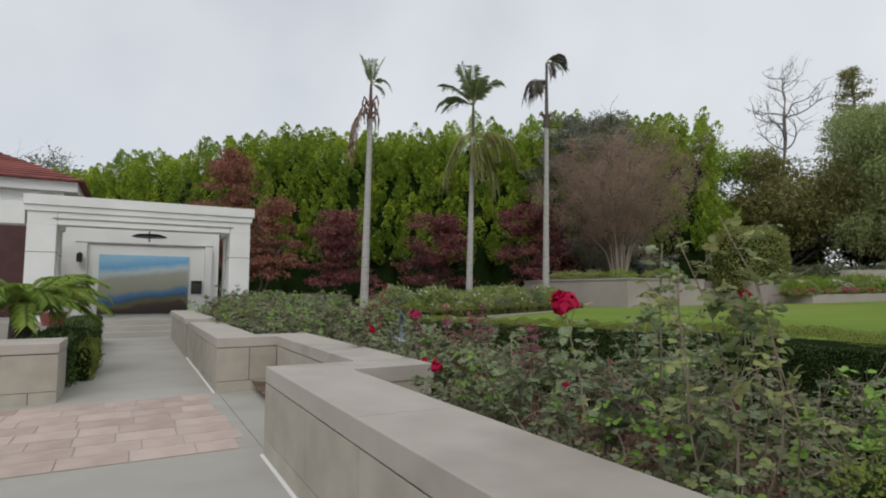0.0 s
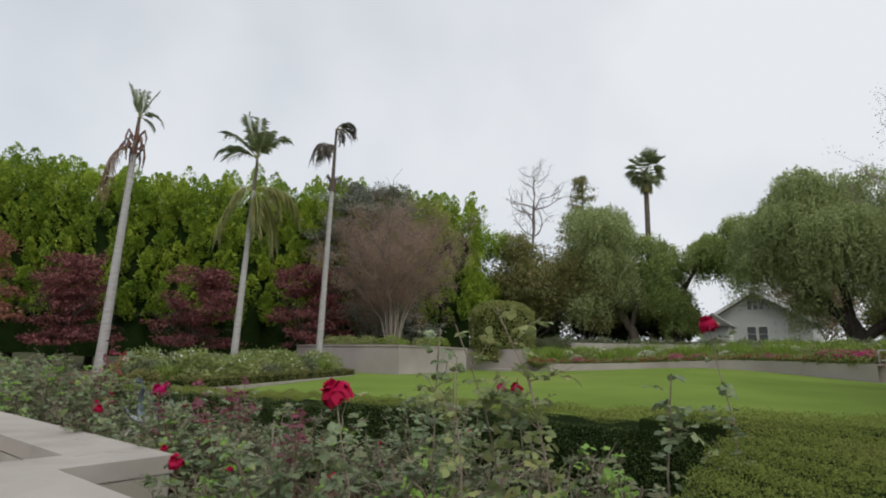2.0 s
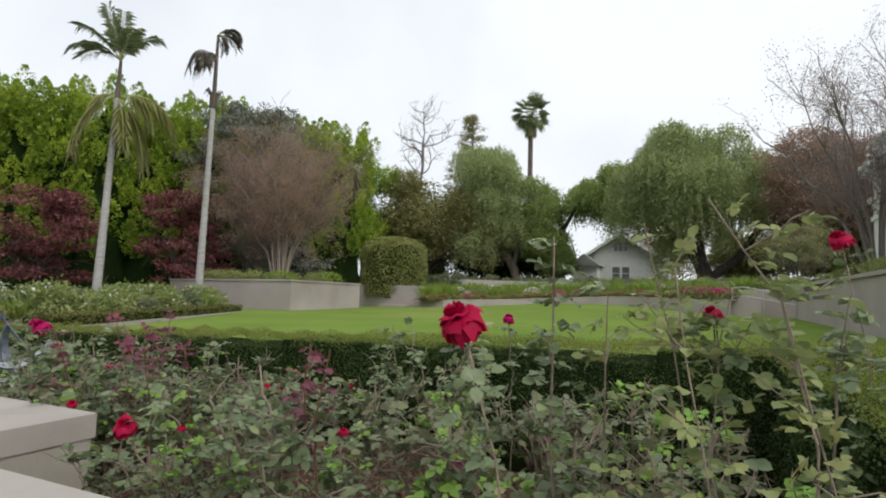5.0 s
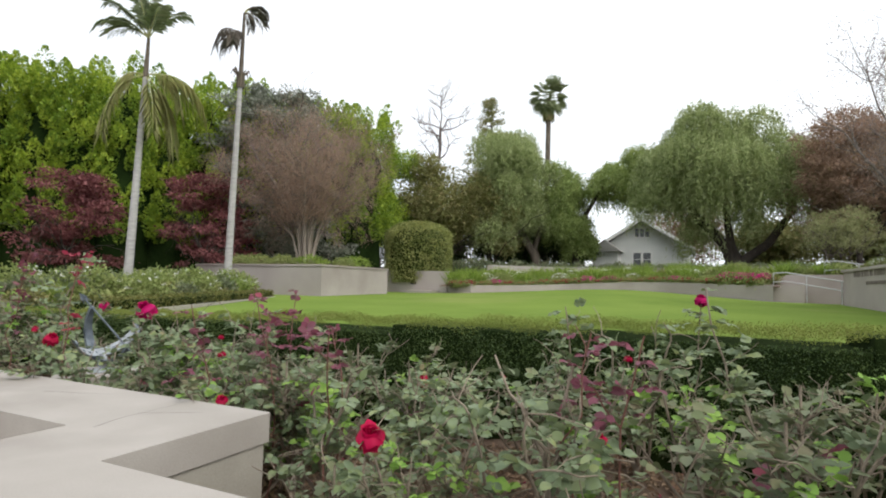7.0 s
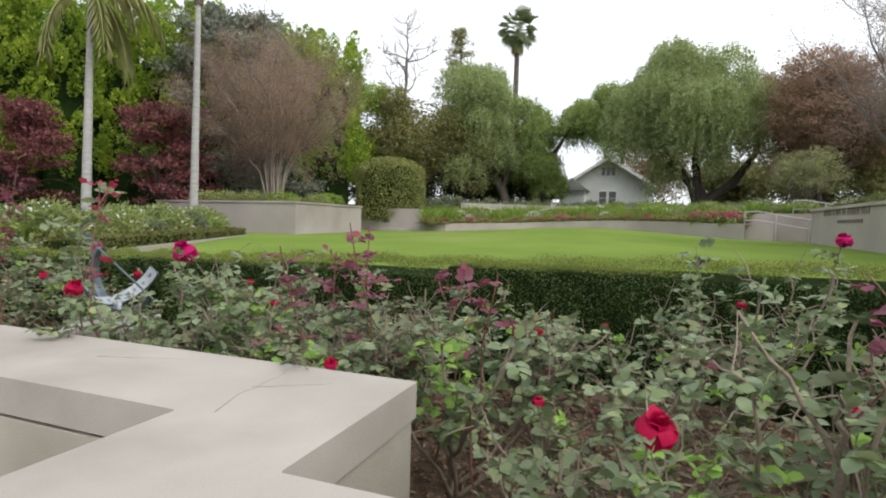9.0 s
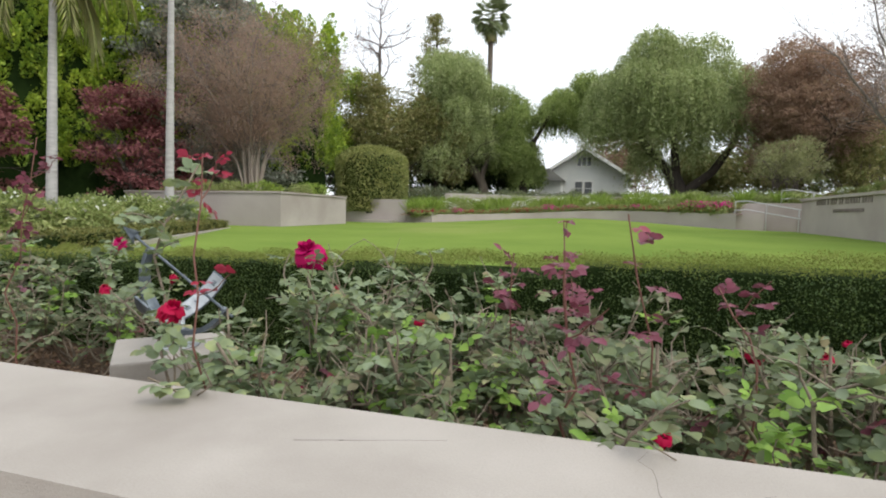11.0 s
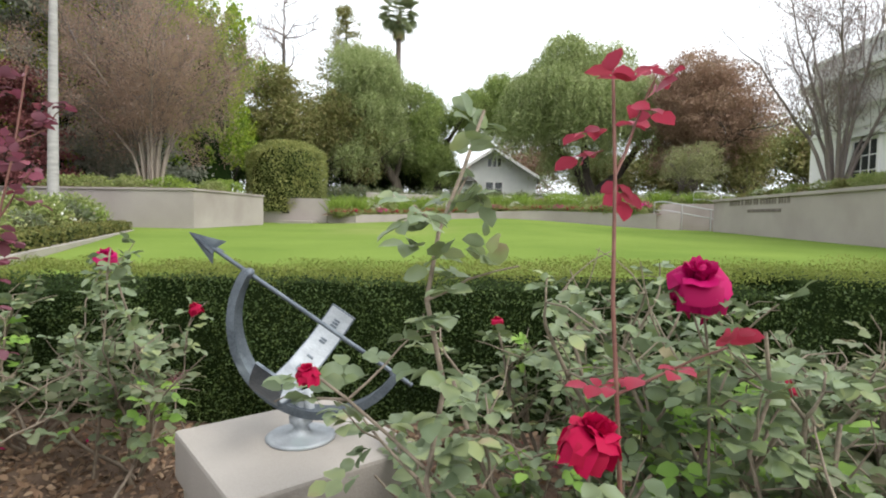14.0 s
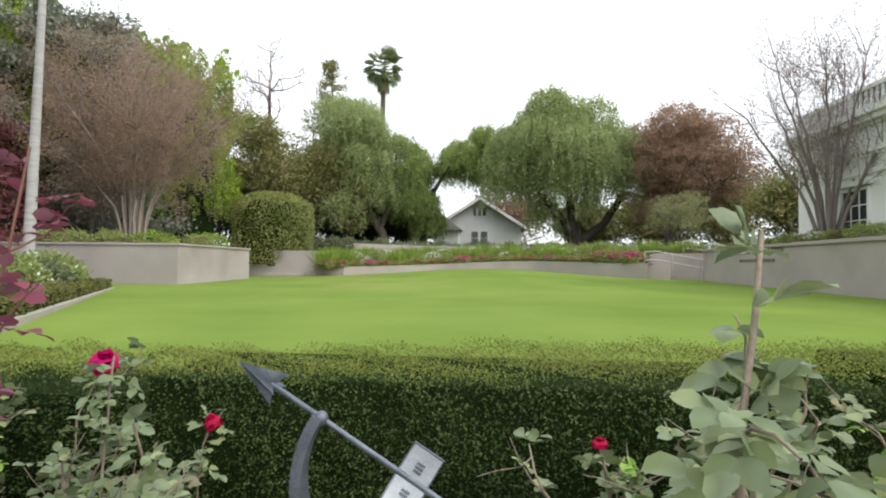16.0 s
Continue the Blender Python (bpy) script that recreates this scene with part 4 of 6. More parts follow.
for sgn in (1, -1):
    for ax in (SIDE, DOWN):
        q = [bm.verts.new(p) for p in (tip, C - G * 0.46 + ax * 0.05 * sgn, C - G * 0.485)]
        bm.faces.new(q)
        q = [bm.verts.new(p) for p in (tip, C - G * 0.485, C - G * 0.46 + ax * 0.05 * sgn)]
        for v in q:
            v.co += ax.cross(G) * 0.004
        bm.faces.new(q)
part("arrow_head", bm, M_BRONZE, sundial)
for k in (-0.325, 0.325):
    bm = bmesh.new()
    bmesh.ops.create_uvsphere(bm, u_segments=10, v_segments=8, radius=0.02, matrix=Matrix.Translation(C + G * k))
    part("collar", bm, M_BRONZE, sundial, smooth=True)
tube_part("ring_support", [([(0, 0, 0.15), (0.02, 0, 0.18), tuple(C + (DOWN * 0.9 + G * 0.43).normalized() * 0.34)], (0.024, 0.026, 0.02))], M_BRONZE_PALE, sundial, sides=8)


# ---- roses ----
def rose_bloom(name, seed, radius, material):
    """A full rose: loose, wavy, uneven petals round a closed heart."""
    rng = np.random.default_rng(seed)
    V, F = [], []
    rings = ((3, 96, 0.62, 0.0), (4, 93, 0.72, 0.0), (5, 88, 0.80, 0.02), (5, 82, 0.86, 0.06), (6, 70, 0.95, 0.12), (6, 54, 1.05, 0.2), (7, 34, 1.0, 0.26), (4, 8, 0.85, 0.2))
    for ring, (count, tilt, length, back) in enumerate(rings):
        for k in range(count):
            a = 2 * np.pi * (k + ring * 0.37 + rng.uniform(-0.3, 0.3)) / count
            out, side, up = np.array([np.cos(a), np.sin(a), 0]), np.array([-np.sin(a), np.cos(a), 0]), np.array([0, 0, 1.0])
            b = len(V)
            tl = radians(tilt + rng.uniform(-14, 14))
            ln = length * rng.uniform(0.82, 1.15)
            phase, wave = rng.uniform(0, 6.28), rng.uniform(0.04, 0.12)
            for i in range(5):
                s = i / 4
                ang = tl - back * s * s * 5
                r = ln * radius * s
                p = out * ((0.03 + 0.03 * ring) * radius + r * np.cos(ang)) + up * (r * np.sin(ang) * 0.92)
                w = radius * 0.56 * ln * (0.3 + 0.9 * np.sin(min(1, s * 0.8 + 0.15) * np.pi * 0.66))
                for j in (-1, -0.5, 0, 0.5, 1):
                    ripple = wave * radius * s * math.sin(phase + j * 4.0)
                    V.append(p + side * w * j - out * (0.3 * w * j * j) * (1 if tilt > 40 else -0.25) + (up + out * 0.6) * ripple - up * 0.16 * w * abs(j) * s)
            for i in range(4):
                for j in range(4):
                    q = b + i * 5 + j
                    F.append((q, q + 1, q + 6, q + 5))
    b = len(V)
    for i, (z, r) in enumerate(((0.0, 0.10), (0.25, 0.34), (0.5, 0.36), (0.66, 0.22), (0.7, 0.02))):
        for j in range(8):
            a = 2 * np.pi * j / 8 + i * 0.5
            V.append(np.array([np.cos(a) * r, np.sin(a) * r, z + 0.06 * np.sin(3 * a)]) * radius)
    for i in range(4):
        for j in range(8):
            F.append((b + i * 8 + j, b + i * 8 + (j + 1) % 8, b + i * 8 + 8 + (j + 1) % 8, b + i * 8 + 8 + j))
    return quick(name, V, F, True)


def spray(rng, pts, every, length, leaf, out):
    """Compound leaves along a cane: gathers leaflets (base, way, upper side, length)."""
    pts = np.asarray(pts)
    for k in range(len(pts) - 1):
        seg = pts[k + 1] - pts[k]
        n = max(1, int(np.linalg.norm(seg) / every))
        for i in range(n):
            p = pts[k] + seg * (i + rng.random()) / n
            d = unit(rng.normal(size=3) * np.array([1, 1, 0.45]) + np.array([0, 0, 0.25]))
            rl = length * rng.uniform(0.6, 1.2)
            side = unit(np.cross(d, np.array([0, 0, 1.0])))
            up = np.cross(side, d)
            for f, s in ((0.45, 1), (0.45, -1), (0.75, 1), (0.75, -1), (1.0, 0)):
                q = p + d * rl * f - np.array([0, 0, 1.0]) * rl * 0.12 * f * f
                way = unit(d * (1.0 if s == 0 else 0.45) + side * s * 0.9 + rng.normal(size=3) * 0.18 - np.array([0, 0, 0.15]))
                out.append((q, way, unit(up + rng.normal(size=3) * 0.35), leaf * rng.uniform(0.65, 1.2)))


def leaf_part(name, got, material, parent, label=""):
    P, T, N, L = (np.array([g[i] for g in got]) for i in range(4))
    return hold(name, leaves(name, P, T, N, L, L * 0.82, fold=0.12), material, parent, label)


def cane_line(rng, p, d, length, r, n=6, bend=0.16):
    pts = [np.array(p, float)]
    d = unit(np.array(d, float))
    for _ in range(n):
        d = unit(d + rng.normal(size=3) * bend + np.array([0, 0, 0.06]))
        pts.append(pts[-1] + d * length / n)
    return np.array(pts), np.linspace(r, r * 0.5, n + 1)


BLOOMS = [rose_bloom("bloom", s, 0.047, None) for s in (1, 2, 3, 5)]
PINKS = [me.copy() for me in BLOOMS]
for me in BLOOMS:
    me.materials.append(M_PETAL)
for me in PINKS:
    me.materials.append(M_PETAL_PINK)


def rose_bush(seed, height, wide, leaf_mat, label, blooms=0, sparse=1.0, leaf=0.056, canes=6, red=0.0):
    """A rose bush of woody canes, bare below, with compound leaves gathered towards the ends."""
    rng = np.random.default_rng(seed)
    bush = thing("rose_bush", label, "rose bush", "roses in the bed")
    got, fresh, young = [], [], []
    tips = []
    stump = cane_line(rng, (0, 0, -0.06), (rng.normal() * 0.2, rng.normal() * 0.2, 1), 0.2, 0.03, 3)
    tube_part("stump", [stump], M_CANE, bush, "thick grey woody stump")
    for k in range(canes):
        a = 2 * np.pi * (k + rng.random() * 0.7) / canes
        lean = wide * rng.uniform(0.3, 1.0)
        L = height * rng.uniform(0.6, 1.08)
        main = cane_line(rng, (0.02 * np.cos(a), 0.02 * np.sin(a), rng.uniform(0, 0.14)), (np.cos(a) * lean, np.sin(a) * lean, 1.0), L, 0.0125, bend=0.2)
        lines = [main]
        tips.append(main[0][-1])
        kind = fresh if rng.random() < 0.12 else young if rng.random() < red else got
        spray(rng, main[0][3:], 0.05 / sparse, 0.11, leaf, kind)
        for j in range(5):
            i = int(rng.integers(2, 7))
            tw = cane_line(rng, main[0][i], (rng.normal(), rng.normal(), 0.6 + rng.random()), height * rng.uniform(0.15, 0.36), 0.0055, 4, 0.24)
            lines.append(tw)
            if rng.random() < 0.2:
                continue
            spray(rng, tw[0][1:], 0.036 / sparse, 0.10, leaf * rng.uniform(0.85, 1.1), fresh if rng.random() < 0.14 else young if rng.random() < red else got)
            if rng.random() < 0.75:
                lines.append(cane_line(rng, tw[0][2], (rng.normal(), rng.normal(), 0.5), height * 0.26, 0.0036, 3, 0.25))
        tube_part("cane", lines, M_CANE, bush, sides=5)
    leaf_part("foliage", got, leaf_mat, bush)
    if fresh:
        leaf_part("fresh_foliage", fresh, M_ROSE_FRESH, bush, "fresh yellow-green leaves")
    if young:
        leaf_part("young_foliage", young, M_ROSE_RED_LEAF, bush, "dark red young leaves")
    for k in range(blooms):
        ob = hold("bloom", (BLOOMS, PINKS)[k % 2][0], None, bush)
        p = tips[k] + np.array([0, 0, 0.02])
        ob.matrix_basis = pose(*p, rng.uniform(-40, 40), rng.uniform(-40, 40), 0) @ Matrix.Scale(rng.uniform(0.5, 0.8), 4)
    return bush


KINDS = [(rose_bush(11, 0.95, 0.75, M_ROSE_LEAF, "leafy green rose bush on woody canes in mulch", 0, 1.15, 0.058), 0.95),
         (rose_bush(12, 1.02, 0.6, M_ROSE_LEAF, "tall green rose bush with a few small blooms", 1, 0.9, 0.058), 1.0),
         (rose_bush(13, 0.92, 0.8, M_ROSE_DULL, "thin rose bush with dull yellowing leaves", 0, 0.6, 0.054, 7), 0.92),
         (rose_bush(14, 0.88, 0.9, M_ROSE_DULL, "spreading grey-green rose bush with bare twigs", 0, 0.7, 0.056, 7, 0.06), 0.88)]
rng = np.random.default_rng(77)
used = [False] * 4
for row, y in enumerate((3.05, 3.95, 4.75)):
    x = 0.55 - 0.35 * row
    while x > -19.5:
        px, py = x + rng.uniform(-0.15, 0.15), y + rng.uniform(-0.15, 0.15)
        x -= rng.uniform(0.62, 0.88)
        if abs(px + 6.5) < 1.05 and py > 2.9 and (py < 4.7 or abs(px + 6.5) < 0.55):
            continue
        if -8.3 < px < -3.0 and py < 3.2:
                py = 3.42
        k = int(rng.choice(4, p=[0.08, 0.08, 0.44, 0.4] if px > -1.2 else [0.3, 0.16, 0.24, 0.3] if px > -3.2 else [0.5, 0.2, 0.06, 0.24])) if px > -9 else int(rng.choice(4, p=[0.1, 0.1, 0.6, 0.2]))
        s = rng.uniform(0.88, 1.12) * (1.0 if px > -9 else 1.25)
        m = pose(px, py, float(bed_height(px, py)), 0, 0, rng.uniform(0, 360)) @ Matrix.Scale(s, 4)
        src = KINDS[k][0]
        if not used[k]:
            used[k] = True
            src.matrix_basis = m
        else:
            ob = copy_thing(src, m)
            ob.matrix_basis = m
# a row nearer the front wall
for i, x in enumerate((0.55, -0.15, -0.75, -2.1, -2.5)):
    m = pose(x + rng.uniform(-0.1, 0.1), 2.52 + rng.uniform(-0.08, 0.1), 0.1, 0, 0, rng.uniform(0, 360)) @ Matrix.Scale(rng.uniform(0.72, 0.85), 4)
    copy_thing(KINDS[(0, 2, 3, 2, 3)[i % 5]][0], m).matrix_basis = m
for x, y, k, sc in ((-5.3, 3.5, 0, 1.02), (-4.8, 3.42, 0, 1.06), (-5.0, 3.95, 1, 1.05), (-4.25, 3.6, 0, 1.04), (-5.62, 3.85, 0, 0.8), (-3.6, 3.6, 3, 1.05), (-5.05, 3.3, 3, 0.8)):
    m = pose(x, y, 0.1, 0, 0, rng.uniform(0, 360)) @ Matrix.Scale(sc, 4)
    copy_thing(KINDS[k][0], m).matrix_basis = m
for i, x in enumerate(np.arange(-9.0, -19, -0.85)):
    m = pose(x, 2.35 + rng.uniform(-0.1, 0.2), float(bed_height(x, 2.4)), 0, 0, rng.uniform(0, 360)) @ Matrix.Scale(rng.uniform(1.0, 1.3), 4)
    copy_thing(KINDS[(2, 3, 2, 0)[i % 4]][0], m).matrix_basis = m


def rose_shoot(seed, foot, top, bloom=None, size=1.0, leaf_mat=M_ROSE_LEAF, cane_mat=M_CANE, label="", every=0.07, leaf=0.05, bare=0.35, twigs=2, thick=0.0065):
    """A single long shoot, with its bloom, rising from a bush foot."""
    rng = np.random.default_rng(seed)
    foot, top = np.array(foot, float), np.array(top, float)
    base = thing("rose_bush", label, "rose bush", "roses in the bed", at=tuple(foot))
    k = np.linspace(0, 1, 9)[:, None]
    way = (top - foot) * k + np.sin(k * np.pi) * rng.normal(size=3) * 0.09 + rng.normal(size=(9, 3)) * 0.02 * np.sin(k * np.pi)
    lines = [(way, np.linspace(thick, thick * 0.5, 9))]
    got = []
    start = int(bare * 8)
    spray(rng, way[start:], every, 0.09, leaf, got)
    for j in range(twigs):
        i = rng.integers(5, 8)
        tw = cane_line(rng, way[i], (rng.normal(), rng.normal(), 0.8), 0.22, 0.0035, 4, 0.2)
        lines.append(tw)
        spray(rng, tw[0], every * 0.8, 0.08, leaf * 0.9, got)
    tube_part("cane", lines, cane_mat, base, sides=6)
    if got:
        leaf_part("foliage", got, leaf_mat, base)
    if bloom:
        ob = hold("bloom", {"red": BLOOMS, "pink": PINKS}[bloom][seed % 4], None, base)
        ob.matrix_basis = pose(*(top - foot - np.array([0, 0, 0.025 * size])), rng.uniform(4, 34), rng.uniform(-22, 22), rng.uniform(0, 360)) @ Matrix.Diagonal((size * 0.9, size * 0.9, size * 1.3, 1))
    return base


RED = "rose shoot carrying a full deep red bloom"
PINK = "rose shoot carrying a magenta bloom"
LEAF = "rose shoot with glossy dark red young leaves"
GREEN = "tall green rose shoot with large leaves"
for i, (foot, top, colour, size) in enumerate((
        ((0.4, 2.9), (0.35, 2.65, 1.61), "red", 0.62), ((0.9, 4.1), (0.98, 3.88, 2.0), "red", 1.01),
        ((-0.42, 2.3), (-0.40, 2.14, 1.59), "red", 1.45), ((-2.25, 2.5), (-2.23, 2.32, 1.0), "red", 1.01),
        ((-3.0, 4.4), (-3.07, 4.37, 0.83), "red", 0.94), ((-1.1, 4.9), (-1.12, 4.9, 1.49), "pink", 0.86), ((-5.6, 3.5), (-6.1, 3.25, 1.11), "red", 0.5),
        ((-3.6, 3.2), (-3.64, 2.94, 0.86), "red", 0.62), ((-5.1, 3.75), (-5.19, 3.57, 1.32), "pink", 1.4), ((-5.45, 3.3), (-5.53, 3.06, 1.09), "red", 0.98),
        ((-7.9, 4.9), (-7.94, 5.03, 1.2), "pink", 1.25), ((-7.4, 5.0), (-7.46, 5.12, 0.9), "red", 0.78), ((-2.9, 4.1), (-2.88, 4.01, 0.9), "red", 0.55))):
    rose_shoot(200 + i, (*foot, 0.1), top, colour, size, label=RED if colour == "red" else PINK, twigs=2, every=0.075, bare=0.2)
for i, (foot, top) in enumerate((((-5.4, 3.25), (-5.49, 3.2, 1.73)), ((-4.0, 4.1), (-4.03, 4.02, 1.47)), ((-4.3, 4.05), (-4.27, 3.99, 1.3)), ((-7.35, 3.75), (-7.28, 3.82, 1.92)),
                                 ((-1.5, 2.95), (-1.52, 2.81, 1.36)), ((-3.4, 3.7), (-3.39, 3.63, 1.22)), ((-1.35, 2.85), (-1.31, 2.69, 1.37)), ((-3.9, 3.1), (-3.94, 2.95, 1.38)),
                                 ((-3.7, 3.4), (-3.75, 3.28, 1.5)), ((-2.85, 3.0), (-2.82, 2.84, 1.32)))):
    rose_shoot(300 + i, (*foot, 0.1), top, None, 1, M_ROSE_CRIMSON if i == 0 else M_ROSE_RED_LEAF, M_CANE_RED, LEAF, every=0.045 if i == 0 else 0.06, leaf=0.047, bare=0.9 if i == 0 else (0.5 if i == 3 else 0.85), thick=0.0065, twigs=(2, 3, 3, 2, 1, 1, 1, 2, 1, 1)[i])
for i, (foot, top) in enumerate((((-5.78, 3.5), (-5.74, 3.46, 1.70)), ((0.9, 3.5), (0.9, 3.34, 1.68)), ((-0.3, 2.9), (-0.25, 2.8, 1.9)), ((-5.2, 3.4), (-5.1, 3.4, 1.2)), ((-7.7, 4.6), (-7.7, 4.75, 1.25)),
                                 ((-7.3, 4.1), (-7.25, 4.2, 1.15)), ((-1.2, 4.0), (-1.1, 3.9, 1.55)), ((-2.0, 4.6), (-2.0, 4.5, 1.4)))):
    rose_shoot(400 + i, (*foot, 0.1), top, None, 1, M_ROSE_LEAF, M_CANE, GREEN, every=0.042, leaf=0.056, bare=0.3, twigs=3, thick=0.0085)

for i, (foot, top) in enumerate((((0.35, 2.5), (0.34, 2.48, 1.98)), ((0.3, 2.45), (0.14, 2.42, 1.9)), ((0.3, 2.45), (0.24, 2.3, 1.74)), ((0.35, 2.5), (0.52, 2.42, 1.72)), ((0.3, 2.55), (0.0, 2.6, 1.66)), ((0.3, 2.5), (0.36, 2.62, 1.6)))):
    rose_shoot(430 + i, (*foot, 0.1), top, None, 1, M_ROSE_PALE, M_CANE, "tall airy rose cane with pale yellow-green leaves", every=0.085, leaf=0.05, bare=0.3, twigs=4, thick=0.0055)

# an old forked rose trunk
old = thing("rose_bush", "old rose with a thick forked pale grey trunk", "rose bush", "roses in the bed", at=(-1.74, 2.72, 0.06))
tube_part("trunk", [([(0, 0, -0.05), (0.03, 0.03, 0.3), (0.07, 0.08, 0.72)], (0.024, 0.019, 0.016))], M_CANE, old, "thick pale grey trunk", 8)
rng = np.random.default_rng(171)
got = []
for end in ((0.14, 0.25, 1.2), (-0.2, 0.2, 1.15), (0.38, 0.1, 1.08), (0.0, -0.05, 1.0)):
    k = np.linspace(0, 1, 6)[:, None]
    ln = np.array([0.07, 0.08, 0.7]) + (np.array(end) - np.array([0.07, 0.08, 0.7])) * k + rng.normal(size=(6, 3)) * 0.02 * k
    tube_part("branch", [(ln, np.linspace(0.012, 0.005, 6))], M_CANE, old)
    spray(rng, ln[2:], 0.05, 0.1, 0.055, got)
leaf_part("foliage", got, M_ROSE_DULL, old)

# fallen leaves and petals on the mulch
rng = np.random.default_rng(9)
n = 34000
P = np.stack([rng.uniform(-10, 1.0, n), rng.uniform(1.95, 5.3, n), np.zeros(n)], 1)
P = P[~((P[:, 0] < -3.1) & (P[:, 0] > -8.2) & (P[:, 1] < 2.85))]
P[:, 2] = bed_height(P[:, 0], P[:, 1]) + rng.uniform(0.004, 0.02, len(P))
T = unit(rng.normal(size=P.shape) * np.array([1, 1, 0.55]))
N = unit(rng.normal(size=P.shape) * 0.9 + np.array([0, 0, 1.0]))
L = rng.uniform(0.015, 0.06, len(P))
tagged(hold("leaf_litter", leaves("leaf_litter", P, T, N, L, L * 0.6), M_LITTER), "dry brown leaves scattered on the mulch", "leaf litter", kind="stuff")
pp = P[rng.choice(len(P), 160)] + np.array([0, 0, 0.01])
tagged(hold("fallen_petals", leaves("fallen_petals", pp, unit(rng.normal(size=pp.shape) * np.array([1, 1, 0.2])), np.tile([0, 0, 1.0], (len(pp), 1)) + rng.normal(size=pp.shape) * 0.3, 0.035, 0.03), M_PETAL_PINK), "magenta petals fallen on the mulch", "petals", kind="stuff")

# ---- palms ----
def frond(rng, start, way, length, droop, blades, blade, V, F, stem, dry=False):
    """A feather frond: an arching midrib with two rows of narrow blades."""
    p, d = np.array(start, float), unit(np.array(way, float))
    pts = [p]
    for i in range(12):
        d = unit(d + np.array([0, 0, -droop / 12 * (0.5 + i / 8)]))
        pts.append(pts[-1] + d * length / 12)
    pts = np.array(pts)
    stem.append((pts, np.linspace(0.03, 0.008, 13)))
    blades = int(blades * 0.62)
    for k in range(blades):
        f = 0.18 + 0.82 * k / blades
        i = min(11, int(f * 12))
        q = pts[i] + (pts[i + 1] - pts[i]) * (f * 12 - i)
        dd = unit(pts[i + 1] - pts[i])
        side = unit(np.cross(dd, np.array([0.02, 0.01, 1.0])))
        for s in (1, -1):
            bl = blade * (1.1 - 0.5 * abs(f - 0.4)) * rng.uniform(0.6, 1.25)
            w = unit(side * s + dd * (0.55 if dry else 0.85) + np.array([0, 0, (-0.35 if dry else 0.1) - (0.6 if dry else 0.3) * rng.random()]))
            tip = q + w * bl + np.array([0, 0, -bl * (0.55 if dry else 0.32)])
            mid = q + w * bl * 0.5
            b = len(V)
            V.extend([q, mid + dd * 0.012, tip, mid - dd * 0.012])
            F.extend([(b, b + 1, b + 2), (b, b + 2, b + 3)])


def feather_palm(at, height, radius, fronds, label, lean=(0, 0), shaft=0.9, shaft_mat=M_PALM_LEAF, leaf_mat=M_PALM_LEAF):
    rng = np.random.default_rng(int(abs(at[0]) * 100))
    palm = thing("palm_tree", label, "palm tree", "tall palms", at=at)
    k = np.linspace(0, 1, 14)
    pts = np.stack([lean[0] * k, lean[1] * k, height * k], 1)
    rad = radius * (1.25 - 0.55 * k)
    tube_part("trunk", [(pts, rad)], M_PALM_TRUNK, palm, "smooth grey ringed trunk", 10)
    for i in range(1, 40):
        p = pts[0] + (pts[-1] - pts[0]) * i / 40
        r = radius * (1.25 - 0.55 * i / 40) * 1.012
        tube_part("ring_scar", [([p, p + np.array([0, 0, 0.02])], r)], M_PALM_TRUNK, palm, sides=10)
    top = pts[-1]
    tube_part("crownshaft", [([top, top + np.array([0.05, 0, shaft])], (radius * 0.75, radius * 0.4))], shaft_mat, palm, sides=8)
    head = top + np.array([0.05, 0, shaft])
    for way, length, droop, blades, blade, dry in fronds:
        V, F, stem = [], [], []
        frond(rng, head if not dry else top + np.array([0, 0, 0.1]), way, length, droop, blades, blade, V, F, stem, dry)
        fr = hold("frond", quick("frond", V, F), M_PALM_DRY if dry else leaf_mat, palm, "drooping yellowed frond" if dry else "")
        tube_part("midrib", stem, M_PALM_DRY, fr, sides=4)
    return palm


ACROSS, AWAY = np.array([0.488, 0.872, 0.0]), np.array([-0.872, 0.488, 0.0])


def way(a, b, z):
    """A direction: along the palm row, away from the path, and up."""
    return ACROSS * a + AWAY * b + np.array([0, 0, z])


one = feather_palm((-25.2, 10.5, 0.65), 10.2, 0.185, [
    (way(-0.28, 0.1, 1), 1.75, 0.25, 60, 0.34, False), (way(-0.12, -0.2, 1), 1.3, 0.3, 50, 0.3, False), (way(0.36, 0.1, 1), 1.65, 0.3, 60, 0.36, False),
    (way(0.16, -0.3, 1), 1.3, 0.3, 46, 0.34, False), (way(0.8, -0.2, 0.75), 1.35, 2.2, 60, 0.36, False), (way(0.7, 0.3, 0.1), 0.95, 1.6, 46, 0.3, False)],
    "tall grey palm with a battered crown of few fronds", (0.2, 0.15), 1.9, M_BOOT)
